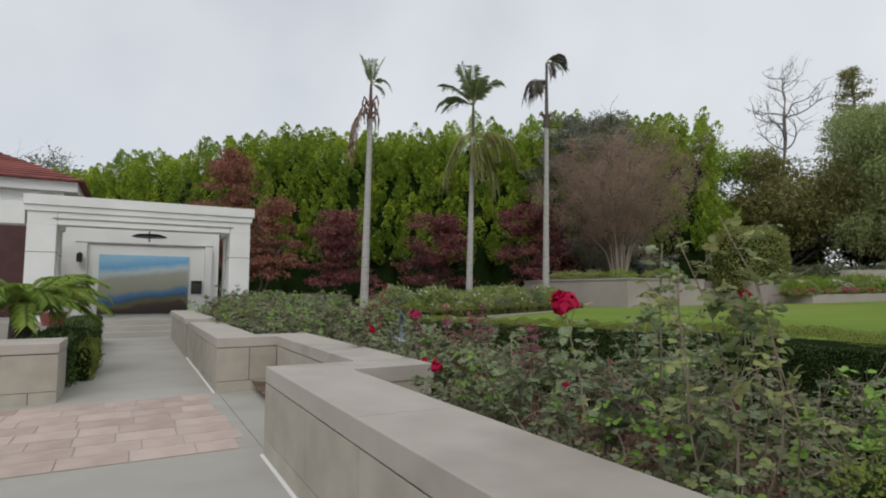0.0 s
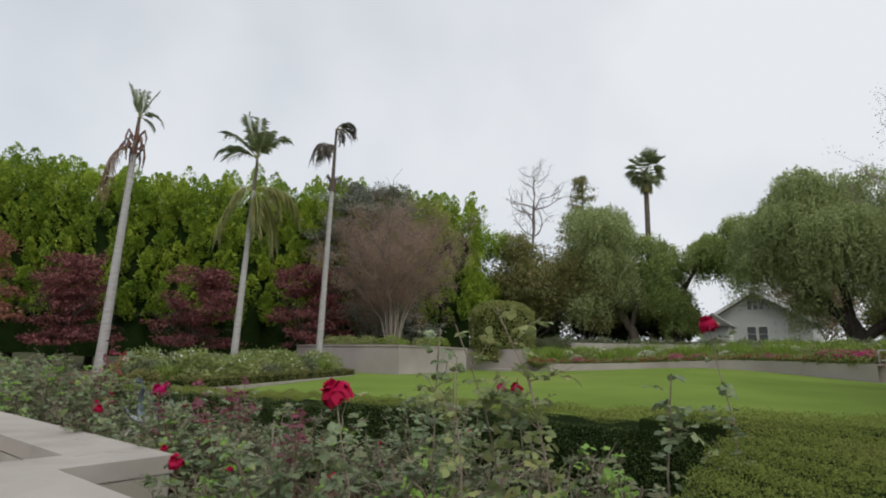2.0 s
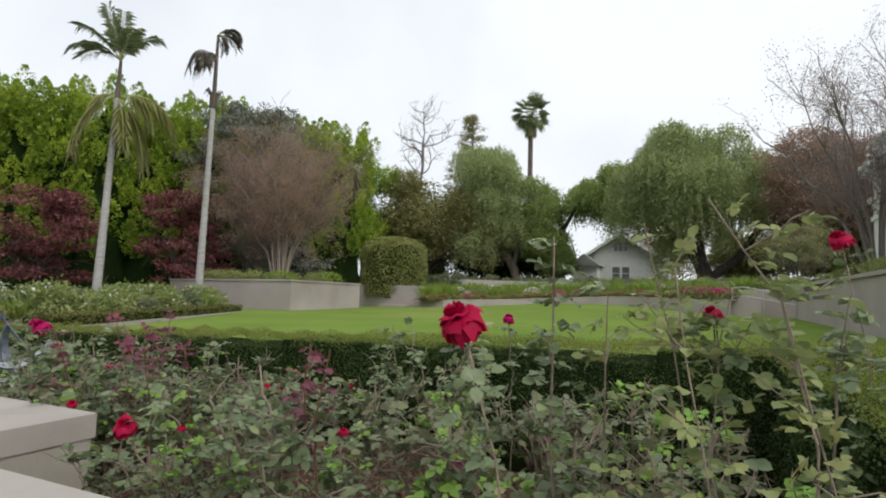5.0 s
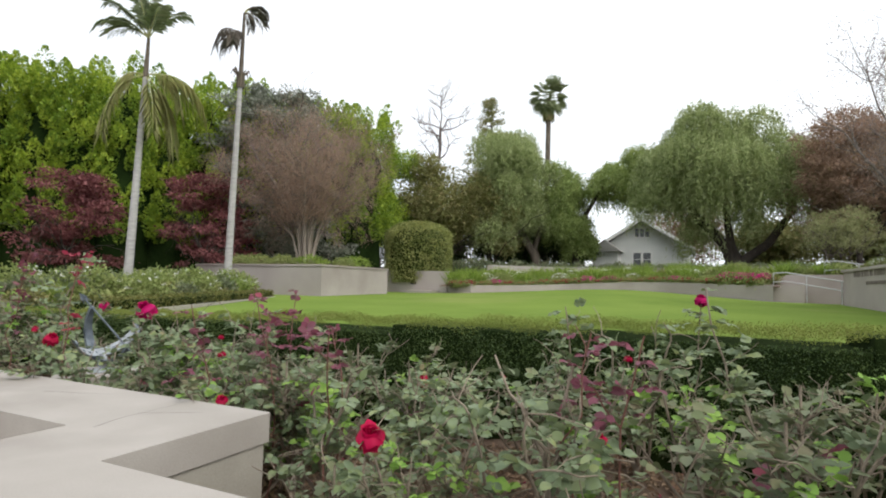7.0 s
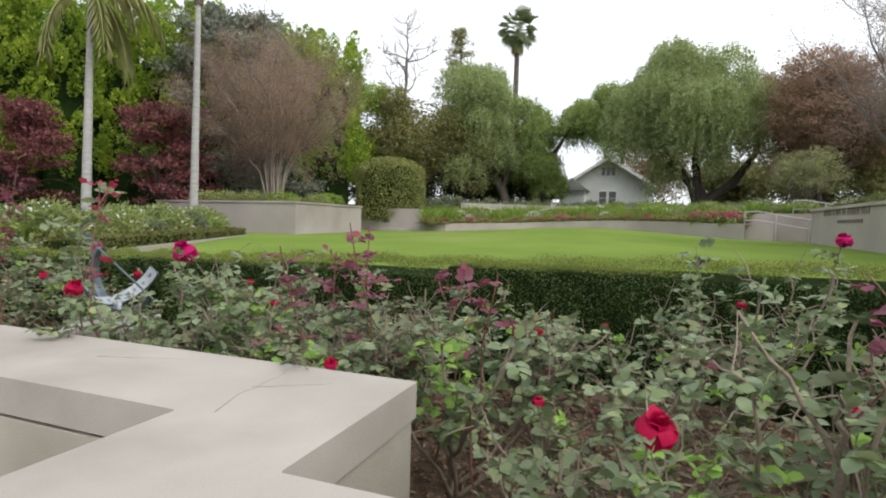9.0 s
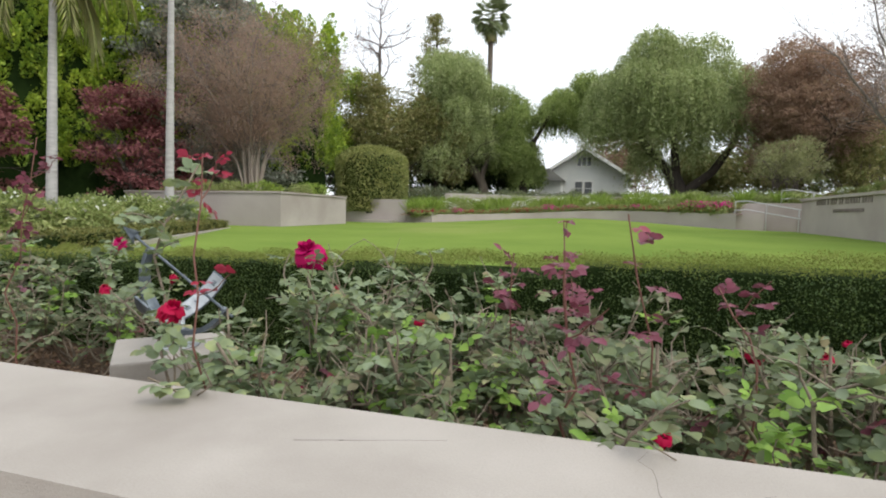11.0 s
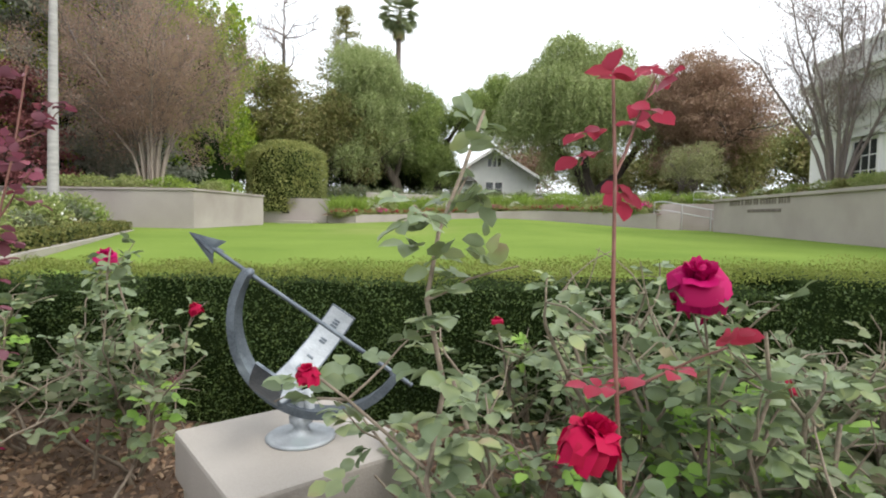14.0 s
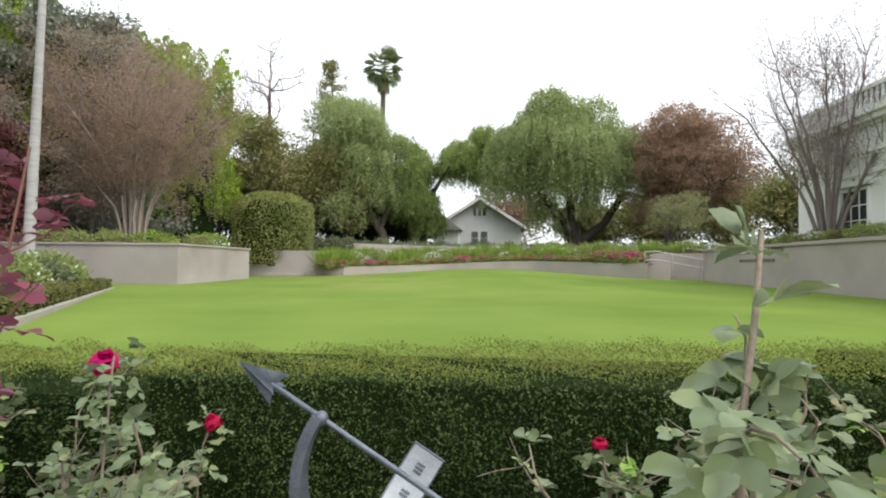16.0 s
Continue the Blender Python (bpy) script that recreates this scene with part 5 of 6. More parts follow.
two = feather_palm((-20.6, 14.1, 0.65), 8.6, 0.135, [
    (way(0.0, 0.1, 1), 2.2, 0.25, 54, 0.62, False), (way(-0.25, -0.2, 1), 2.1, 0.5, 54, 0.6, False), (way(-0.55, 0.2, 1), 2.1, 1.0, 54, 0.6, False), (way(0.2, 0.3, 1), 2.0, 0.5, 54, 0.58, False),
    (way(0.45, -0.2, 1), 1.9, 1.3, 54, 0.58, False), (way(-0.9, -0.1, 0.75), 2.0, 1.5, 54, 0.55, False), (way(-0.75, 0.5, 0.8), 1.8, 1.4, 50, 0.55, False), (way(0.1, -0.5, 0.9), 1.7, 1.2, 50, 0.55, False),
    (way(1.0, 0.0, 0.5), 3.0, 2.3, 60, 0.95, True), (way(0.75, -0.4, 0.35), 2.2, 3.2, 50, 0.9, True), (way(-0.9, 0.1, 0.3), 1.9, 3.6, 44, 0.8, True),
    (way(-0.8, -0.3, -0.3), 3.3, 2.8, 60, 0.7, True), (way(0.5, -0.2, -0.5), 3.3, 2.6, 64, 0.75, True), (way(0.7, 0.3, -0.4), 3.0, 2.4, 60, 0.75, True), (way(0.15, -0.5, -0.5), 2.6, 2.4, 44, 0.6, True)],
    "slender grey palm with green and hanging yellowed fronds", (0.1, 0.2), 1.55, M_BARK)
three = feather_palm((-20.4, 18.7, 0.68), 10.0, 0.145, [
    (way(0.55, -0.1, 0.75), 1.35, 2.4, 56, 0.5, False), (way(0.75, 0.2, 0.4), 1.2, 1.6, 50, 0.5, False), (way(0.3, 0.1, 0.7), 0.9, 2.0, 40, 0.4, False)],
    "slender pale grey palm with a sparse torn crown", (0.15, 0.1), 3.2, M_BARK, M_PALM_GREY)


def add_frond(palm, start, d, length, droop, blades, blade, seed, label, mat):
    V, F, stem = [], [], []
    frond(np.random.default_rng(seed), start, d, length, droop, blades, blade, V, F, stem, True)
    fr = hold("frond", quick("frond", V, F), mat, palm, label)
    tube_part("midrib", stem, mat, fr, sides=4)


# torn boots and dead strands round the neck of the first palm
for i in range(14):
    a = 2 * np.pi * i / 14
    rng = np.random.default_rng(500 + i)
    d = np.array([np.cos(a), np.sin(a), 0.0])
    s0 = np.array([0.2, 0.15, 10.1 + rng.uniform(0, 1.0)]) + d * 0.14
    out = rng.uniform(0.18, 0.5)
    tube_part("dead_boot", [([s0, s0 + d * out * 0.8 + np.array([0, 0, 0.3]), s0 + d * out * 1.15 + np.array([0, 0, -0.1]), s0 + d * out + np.array([0, 0, -rng.uniform(0.5, 1.0)])], (0.06, 0.055, 0.045, 0.02))], M_BOOT, one, "torn reddish brown frond base")
for i in range(5):
    add_frond(one, np.array([0.2, 0.15, 10.6]) - ACROSS * 0.25, way(-0.5, 0.25 * (i - 2), -0.1), 2.2 + 0.3 * i, 5.5, 30, 0.35, 520 + i, "dead hanging frond", M_LITTER)
# the side frond and collar of the third palm
for i, (z, d, length, droop) in enumerate(((12.0, way(-0.75, -0.1, 0.85), 1.9, 3.4), (12.0, way(-0.9, 0.3, 0.55), 1.5, 3.2), (12.1, way(-0.6, -0.5, 0.6), 1.2, 3.4))):
    add_frond(three, np.array([0.17, 0.1, z]), d, length, droop, 56, 0.62, 540 + i, "grey dying side frond", M_PALM_GREY)
for i in range(3):
    add_frond(three, np.array([0.2, 0.1, 13.2]), way(0.4 + 0.2 * i, 0.3 - 0.3 * i, 0.2), 0.9, 4.0, 30, 0.4, 550 + i, "dead hanging frond", M_PALM_GREY)
for i in range(8):
    a = 2 * np.pi * i / 8
    d = np.array([np.cos(a), np.sin(a), 0.0])
    s0 = np.array([0.15, 0.1, 10.0]) + d * 0.13
    tube_part("dead_boot", [([s0 - np.array([0, 0, 0.35]), s0 + np.array([0, 0, 0.25]), s0 + d * 0.22 + np.array([0, 0, 0.5]), s0 + d * 0.3 + np.array([0, 0, 0.25])], (0.05, 0.06, 0.05, 0.02))], M_BARK, three)

fan = thing("fan_palm", "tall fan palm with a round crown far behind", "palm tree", at=(-18.5, 67, 3.0))
tube_part("trunk", [([(0, 0, 0), (0.1, 0, 10), (0.2, 0, 22.0)], (0.42, 0.34, 0.3))], M_BARK, fan, sides=8)
rng = np.random.default_rng(4)
for k in range(40):
    up = rng.uniform(-1.0, 1.0)
    a = k * 2.4 + rng.uniform(-0.3, 0.3)
    flat = math.sqrt(max(0.02, 1 - up * up * 0.9))
    d = unit(np.array([np.cos(a) * flat, np.sin(a) * flat, up]))
    q0 = np.array([0.2, 0, 22.0])
    q = q0 + d * rng.uniform(1.1, 1.75) + np.array([0, 0, 0.35])
    side = unit(np.cross(d, np.array([0.1, 0.05, 1.0])))
    over = unit(np.cross(side, d))
    V, F = [], []
    for j in range(17):
        b2 = (j / 16 - 0.5) * 3.0
        w = unit(d * np.cos(b2) + side * np.sin(b2) + over * 0.25 * abs(math.sin(b2)))
        ln = rng.uniform(1.3, 1.6) * (1 - 0.25 * abs(j / 8 - 1))
        wide = unit(np.cross(w, over)) * 0.055
        b = len(V)
        V.extend([q, q + w * ln * 0.55 + wide, q + w * ln + np.array([0, 0, -0.22]), q + w * ln * 0.55 - wide])
        F.extend([(b, b + 1, b + 2), (b, b + 2, b + 3)])
    fr = hold("frond", quick("frond", V, F), M_FAN_LEAF, fan)
    tube_part("stalk", [([q0, q], (0.03, 0.02))], M_FAN_LEAF, fr, sides=4)
V, F = [], []
for k in range(400):
    a = rng.uniform(0, 2 * np.pi)
    z = rng.uniform(20.0, 21.2)
    q = np.array([0.2 + 0.3 * np.cos(a), 0.3 * np.sin(a), z])
    w = np.array([np.cos(a) * 0.5, np.sin(a) * 0.5, -1])
    b = len(V)
    t = np.array([-np.sin(a), np.cos(a), 0]) * 0.08
    V.extend([q, q + w * 0.5 + t, q + w, q + w * 0.5 - t])
    F.extend([(b, b + 1, b + 2), (b, b + 2, b + 3)])
hold("dry_skirt", quick("dry_skirt", V, F), M_MIXED, fan, "dull hanging frond skirt")


# ---- trees ----
def tree(name, label, at, trunk, crown_mesh, leaf_mat, bark=M_BARK, group="", sides=6):
    ob = thing(name, label, "tree", group, at=at)
    if trunk:
        for grp in trunk:
            if len(grp) == 1:
                tube_part("trunk", grp, bark, ob, sides=8)
            else:
                tube_part("limb", grp, bark, ob, sides=5)
    if crown_mesh:
        hold("crown", crown_mesh, leaf_mat, ob)
    return ob


def ficus_tree(seed, height):
    """A column of upright leafy plumes round an added core coloured as deep shade, bare at the foot."""
    rng = np.random.default_rng(seed)
    ob = thing("ficus_tree", "tall columnar ficus tree with bright yellow-green foliage", "tree", "ficus row")
    n, per = 175, 190
    z = height * (0.23 + 0.72 * ((np.arange(n) + rng.random(n)) / n) ** 0.88)
    a = np.arange(n) * 2.399 + rng.uniform(-0.35, 0.35, n)
    f = z / height
    prof = 2.15 * np.clip((1.08 - f) * 5.0, 0.1, 1.0) ** 0.8 * (0.72 + 0.28 * np.clip(f * 4, 0, 1))
    r = prof * rng.uniform(0.72, 1.15, n)
    tall = rng.uniform(0.75, 1.35, n) * np.where(f > 0.8, 1.15, 1.0)
    fat = tall * rng.uniform(0.28, 0.4, n)
    base = np.stack([r * np.cos(a), r * np.sin(a), z - tall * 0.5], 1)
    lean = np.stack([np.cos(a) * 0.28, np.sin(a) * 0.28, np.ones(n)], 1)
    h = rng.random((n, per)) ** 0.85
    swell = np.sin(np.clip(h, 0.0, 1.0) * np.pi * 0.86 + 0.28) * np.where(h > 0.75, 1.0 - (h - 0.75) * 2.2, 1.0)
    b = rng.uniform(0, 2 * np.pi, (n, per))
    rad = fat[:, None] * swell * np.sqrt(rng.uniform(0.25, 1.0, (n, per)))
    P = base[:, None] + lean[:, None] * (h * tall[:, None])[..., None] + np.stack([rad * np.cos(b), rad * np.sin(b), np.zeros_like(b)], -1)
    P = P.reshape(-1, 3)
    out = np.stack([np.cos(b), np.sin(b), 0.55 + h], -1).reshape(-1, 3)
    T = unit(out + rng.normal(size=P.shape) * 0.4)
    N = unit(out * 0.5 + rng.normal(size=P.shape) * 0.4 + np.array([0, 0, 0.9]))
    L = rng.uniform(0.11, 0.21, len(P))
    hold("crown", leaves("crown", P, T, N, L, L * 0.6, oval=False), M_FICUS, ob)
    # added solid tube; its dark colour gives the shade seen between the plumes
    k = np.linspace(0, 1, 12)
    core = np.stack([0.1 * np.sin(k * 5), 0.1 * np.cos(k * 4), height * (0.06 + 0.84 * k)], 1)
    tube_part("shade_core", [(core, 1.6 * np.clip((1.0 - k) * 4, 0.03, 1.0))], M_FICUS_CORE, ob, "near-black core coloured as the shade between plumes", 10)
    tube_part("trunk", [([(0, 0, -0.2), (0.05, 0, 2.5)], (0.25, 0.2))], M_BARK_DARK, ob)
    return ob


FICUS = [ficus_tree(21, 12.5), ficus_tree(22, 13.3), ficus_tree(23, 12.0)]
row = [(-24.6, 35.0), (-45.5, 4.0)]
spots = [(row[0][0] + (row[1][0] - row[0][0]) * k / 17, row[0][1] + (row[1][1] - row[0][1]) * k / 17) for k in range(18)] + [(-48, 1.5), (-51.5, 0), (-55, -2), (-59, -4), (-63, -6), (-67, -8)]
rng = np.random.default_rng(31)
for i, (x, y) in enumerate(spots):
    z = float(land(np.float64(x), np.float64(y)))
    m = pose(x + rng.uniform(-0.4, 0.4), y + rng.uniform(-0.4, 0.4), z, 0, 0, rng.uniform(0, 360)) @ Matrix.Diagonal((1.05, 1.05, rng.uniform(1.0, 1.11), 1))
    if i < 3:
        FICUS[i].matrix_basis = m
    else:
        copy_thing(FICUS[i % 3], m).matrix_basis = m


def blobs_of(rng, n, cx, cy, cz, rx, ry, rz, r0, r1):
    out = []
    for _ in range(n):
        d = sphere_dirs(rng, 1)[0] * rng.random() ** 0.45
        r = rng.uniform(r0, r1)
        out.append(((cx + d[0] * rx, cy + d[1] * ry, cz + d[2] * rz), (r, r, r * 0.75)))
    return out


def round_tree(name, label, at, height, wide, seed, leaf_mat, bark, clear=0.3, clumps=420, per=26, size=0.16, spread=0.45, count=6, n=16, group="", droop=0.0, radius=0.14, levels=2, stems=1, inner=0.25):
    rng = np.random.default_rng(seed)
    lines = []
    for s in range(stems):
        b = np.array([rng.uniform(-0.3, 0.3), rng.uniform(-0.3, 0.3), -0.2]) * (stems > 1) + np.array([0, 0, -0.1])
        top = np.array([b[0] * 2.6, b[1] * 2.6, height * clear])
        lines += limbs(seed + s, b, top, radius, count, height * 0.42, levels, 1.1)
    mid = height * (clear + 1) / 2
    blobs = blobs_of(rng, n, 0, 0, mid, wide * 0.7, wide * 0.7, height * (1 - clear) * 0.36, wide * 0.3, wide * 0.48)
    cm = crown("crown", seed, blobs, clumps, per, spread, size, droop, inner=inner)
    return tree(name, label, at, lines, cm, leaf_mat, bark, group)


def pads_of(rng, n, height, clear, wide, r0, r1, thin=0.28):
    """Flat layered boughs inside a dome."""
    out = []
    for i in range(n):
        f = clear + (0.97 - clear) * (i + rng.random()) / n
        a = rng.uniform(0, 2 * np.pi)
        dome = wide * math.sqrt(max(0.05, 1 - ((f - clear) / (1.04 - clear)) ** 2.2))
        d = dome * rng.uniform(0.25, 0.95)
        r = rng.uniform(r0, r1)
        out.append(((d * math.cos(a), d * math.sin(a), height * f), (r, r, r * thin)))
    return out


def layered_tree(name, label, at, height, wide, seed, leaf_mat, bark, pads, clumps, per, size, spread, clear=0.22, r0=0.5, r1=0.95, group="", radius=0.08, stems=2, droop=0.15):
    """A small tree with foliage in flat tiers and its thin stems showing below."""
    rng = np.random.default_rng(seed)
    blobs = pads_of(rng, pads, height, clear, wide, r0, r1)
    lines = []
    for s in range(stems):
        lines += limbs(seed + s, (rng.uniform(-0.2, 0.2), rng.uniform(-0.2, 0.2), -0.15), (rng.uniform(-0.4, 0.4), rng.uniform(-0.4, 0.4), height * 0.38), radius, 5, height * 0.42, 2, 0.9)
    return tree(name, label, at, lines, crown("crown", seed, blobs, clumps, per, spread, size, droop, inner=0.35, flat=0.35), leaf_mat, bark, group)


MAROON = "small ornamental tree with tiered dark maroon foliage"
for i, (x, y, h, w) in enumerate(((-31.0, 11.0, 6.2, 2.2), (-28.6, 16.6, 6.0, 2.3), (-25.6, 22.2, 6.8, 2.7))):
    layered_tree("maroon_tree", MAROON, (x, y, 0.67), h, w, 50 + i, M_MAROON, M_BARK_DARK, int(20 + 9 * w), 520, 22, 0.17, 0.36, 0.24, group="maroon trees")
layered_tree("rust_tree", "upright tree with rust red autumn foliage", (-33.2, 4.6, 0.3), 10.0, 1.9, 60, M_RUST, M_BARK, 44, 560, 22, 0.17, 0.38, 0.3)
layered_tree("rust_tree", "small tree with rust red autumn foliage", (-31.2, 6.6, 0.5), 6.6, 1.9, 61, M_RUST, M_BARK, 34, 460, 22, 0.17, 0.36, 0.3)


def fan_tree(label, at, seed, stems, height, reach, thick, twigs, per, bark, twig_bark, seed_mat, share, hub=0.3, fuzz=0.22, dome=0.35, seed_size=0.06, bow=1.5):
    """Many slender stems fanning from one foot to a domed haze of twigs and seed heads."""
    rng = np.random.default_rng(seed)
    ob = thing("crape_myrtle", label, "tree", "crape myrtles", at=at)
    tips, fine = [], []
    for s in range(stems):
        a = 2.399 * s + rng.uniform(-0.2, 0.2)
        out = reach * math.sqrt((s + 0.5) / stems)
        top = height * (1 - dome * (out / reach) ** 2) * rng.uniform(0.84, 0.93)
        k = np.linspace(0, 1, 9)[:, None]
        foot = np.array([math.cos(a), math.sin(a), 0]) * hub * (out / reach)
        end = np.array([out * math.cos(a), out * math.sin(a), top])
        pts = foot + (end - foot) * np.concatenate([k ** bow, k ** bow, k], 1) + rng.normal(size=(9, 3)) * 0.07 * k
        tube_part("stem", [(pts, np.linspace(thick, thick * 0.25, 9))], bark, ob, sides=6)
        for j in range(twigs):
            i = int(rng.integers(3, 9))
            d = unit(unit(end - foot) * np.array([bow * 0.6, bow * 0.6, 0.7]) + np.array([0, 0, 0.75 - 0.3 * bow]) + rng.normal(size=3) * 0.5)
            tw = cane_line(rng, pts[i], d, height * rng.uniform(0.12, 0.26), thick * 0.22, 5, 0.18)
            fine.append(tw)
            for q in range(4):
                t2 = cane_line(rng, tw[0][int(rng.integers(2, 6))], d + rng.normal(size=3) * 0.6, height * rng.uniform(0.05, 0.12), thick * 0.1, 4, 0.22)
                fine.append(t2)
                tips.append(t2[0][-1])
    tagged(tube_part("twig_work", fine, twig_bark, ob, sides=3), kind="stuff")
    tips = np.array(tips)
    tips = tips[rng.random(len(tips)) < share]
    P = (tips[:, None] + rng.normal(size=(len(tips), per, 3)) * fuzz).reshape(-1, 3)
    T = unit(rng.normal(size=P.shape) * 0.6 + np.array([0, 0, 0.6]) + P * np.array([0.12, 0.12, 0]))
    Ls = rng.uniform(0.7, 1.4, len(P)) * seed_size
    tagged(hold("seed_cover", leaves("seed_cover", P, T, unit(rng.normal(size=P.shape)), Ls, Ls * 0.5, oval=False), seed_mat, ob, "thin brown seed heads"), kind="stuff")
    return ob


fan_tree("multi-stemmed tree with a domed crown of brown seed heads", (-21.0, 24.8, 2.3), 62, 13, 8.3, 3.9, 0.08, 30, 72, M_BARK_PALE, M_BARK_TAUPE, M_CRAPE, 0.85, 0.45, 0.24, 0.4, 0.066, 2.3)


def conifer(label, at, height, wide, seed, leaf_mat, whorls=26):
    """A pointed tree of tapering, slightly drooping boughs with gaps between."""
    rng = np.random.default_rng(seed)
    ob = thing("conifer_tree", label, "tree", at=at)
    tube_part("trunk", [([(0, 0, -0.2), (0.1, 0, height * 0.6), (0, 0, height)], (0.28, 0.16, 0.03))], M_BARK_DARK, ob)
    boughs, blobs = [], []
    for w in range(whorls):
        f = 0.1 + 0.9 * w / whorls
        for j in range(5):
            a = rng.uniform(0, 2 * np.pi)
            ln = wide * (1.03 - f) ** 0.75 * rng.uniform(0.55, 1.15)
            s0 = np.array([0, 0, height * f])
            d = np.array([math.cos(a), math.sin(a), 0.25])
            boughs.append(([s0, s0 + d * ln * 0.5, s0 + d * ln + np.array([0, 0, 0.1 * ln])], (0.05, 0.03, 0.01)))
            for q in (0.45, 0.8, 1.0):
                blobs.append((tuple(s0 + d * ln * q), (0.3 + 0.1 * ln, 0.3 + 0.1 * ln, 0.2)))
    tube_part("boughs", boughs, M_BARK_DARK, ob, sides=4)
    hold("crown", crown("crown", seed, blobs, 900, 20, 0.4, 0.2, 0.2, inner=0.4, flat=0.6), leaf_mat, ob)
    return ob


# shrubs on the planter
for i, (x, y, r) in enumerate(((-17.6, 24.6, 0.75), (-18.3, 22.0, 0.7), (-17.4, 23.3, 0.45), (-19.6, 21.4, 0.6), (-21.0, 21.3, 0.6), (-22.4, 21.4, 0.6))):
    ob = thing("shrub", "low rounded yellow-green clipped shrub on the planter" if r > 0.65 else "low green shrub on the planter", "shrub", "planter shrubs", at=(x, y, 2.33))
    hold("foliage", crown("foliage", 70 + i, [((0, 0, 0.1), (r, r, r * 0.5))], 110, 22, 0.16, 0.085), M_FERN if r > 0.65 else M_SHRUB, ob)

bush = thing("clipped_bush", "large clipped rounded green bush", "bush", at=(-17.85, 32.2, 1.6))
k = np.linspace(0, 1, 14)
tube_part("core", [(np.stack([0 * k, 0 * k, 3.75 * k], 1), 1.95 * np.clip(np.sqrt(np.clip(1.0 - k ** 5, 0, 1)), 0.02, 1))], M_BOX_SHADE_CORE, bush, sides=16)
rng = np.random.default_rng(71)
n = 24000
a, zz = rng.uniform(0, 2 * np.pi, n), rng.uniform(0, 1.0, n)
cap = rng.random(n) < 0.3
rr = np.where(cap, 2.0 * np.sqrt(rng.random(n)) * 0.95, 2.08 + 0.06 * np.sin(a * 7 + zz * 9))
hz = np.where(cap, 3.82 - 0.75 * (rr / 2.05) ** 4, zz * 3.3)
P = np.stack([rr * np.cos(a), rr * np.sin(a), hz], 1) + rng.normal(size=(n, 3)) * 0.05
out = unit(np.stack([np.cos(a), np.sin(a), np.where(cap, 1.6, 0.3)], 1))
L = rng.uniform(0.07, 0.14, n)
hold("foliage", leaves("foliage", P, unit(out + rng.normal(size=P.shape) * 0.7), unit(out + rng.normal(size=P.shape) * 0.6 + np.array([0, 0, 0.4])), L, L * 0.6, oval=False), M_BUSH, bush)


def weeping_tree(name, label, at, seed, trunk_lines, blobs, strands, leaf_mat, bark, hang=(0.6, 2.0)):
    """A crown of hanging strands of narrow leaves on lumpy boughs, over leaning limbs."""
    rng = np.random.default_rng(seed)
    ob = thing(name, label, "tree", at=at)
    tube_part("trunk", trunk_lines[:1], bark, ob, sides=8)
    for ln in trunk_lines[1:]:
        tube_part("limb", [ln], bark, ob, sides=6)
    size = np.array([b[1][0] ** 2 for b in blobs])
    pick = rng.choice(len(blobs), strands, p=size / size.sum())
    C = np.array([b[0] for b in blobs], float)[pick]
    R = np.array([b[1] for b in blobs], float)[pick]
    D = sphere_dirs(rng, strands)
    D[:, 2] = np.abs(D[:, 2]) * 1.2 - 0.25
    D = unit(D)
    S = C + D * R * rng.uniform(0.5, 1.08, strands)[:, None]
    steps = 16
    length = rng.uniform(*hang, strands)
    f = np.arange(steps) / steps
    out = D * np.array([1, 1, 0.0])
    P = S[:, None] + out[:, None] * (0.3 * np.sqrt(f))[None, :, None] * length[:, None, None] + np.array([0, 0, -1.0]) * (f ** 1.4)[None, :, None] * length[:, None, None]
    P = P.reshape(-1, 3) + rng.normal(size=(strands * steps, 3)) * 0.06
    T = unit(rng.normal(size=P.shape) * 0.55 + np.array([0, 0, -0.7]))
    N = unit(rng.normal(size=P.shape) + np.array([0, 0, 0.5]))
    L = rng.uniform(0.15, 0.3, len(P))
    hold("crown", leaves("crown", P, T, N, L, L * 0.34, oval=False), leaf_mat, ob)
    return ob


def shell(rng, n, cx, cy, cz, rx, ry, rz, r0, r1, low=-0.5):
    """Lumps spread over the outside of a dome, uneven in size, with gaps between."""
    out = []
    while len(out) < n:
        d = sphere_dirs(rng, 1)[0]
        if d[2] < low:
            continue
        k = rng.uniform(0.62, 1.02)
        r = rng.uniform(r0, r1)
        out.append(((cx + d[0] * rx * k, cy + d[1] * ry * k, cz + d[2] * rz * k), (r, r, r * 0.8)))
    return out


PEP = "large pepper tree with drooping soft green foliage"
r1 = np.random.default_rng(81)
weeping_tree("pepper_tree", PEP, (-14.6, 50, 2.9), 81,
             [([(0, 0, -0.2), (-0.5, 0, 1.6), (-1.6, 0, 3.2)], (0.5, 0.42, 0.34)), ([(-1.2, 0, 2.8), (-3, 0, 5.5), (-3.6, 0, 9)], (0.3, 0.2, 0.08)), ([(-0.6, 0, 1.8), (0.4, 0, 5), (0.8, 0, 9)], (0.28, 0.2, 0.08))],
             shell(r1, 40, -3.0, 0, 6.6, 3.6, 3.0, 7.8, 1.0, 1.9, -0.45), 7000, M_PEPPER, M_BARK, (0.9, 2.8))
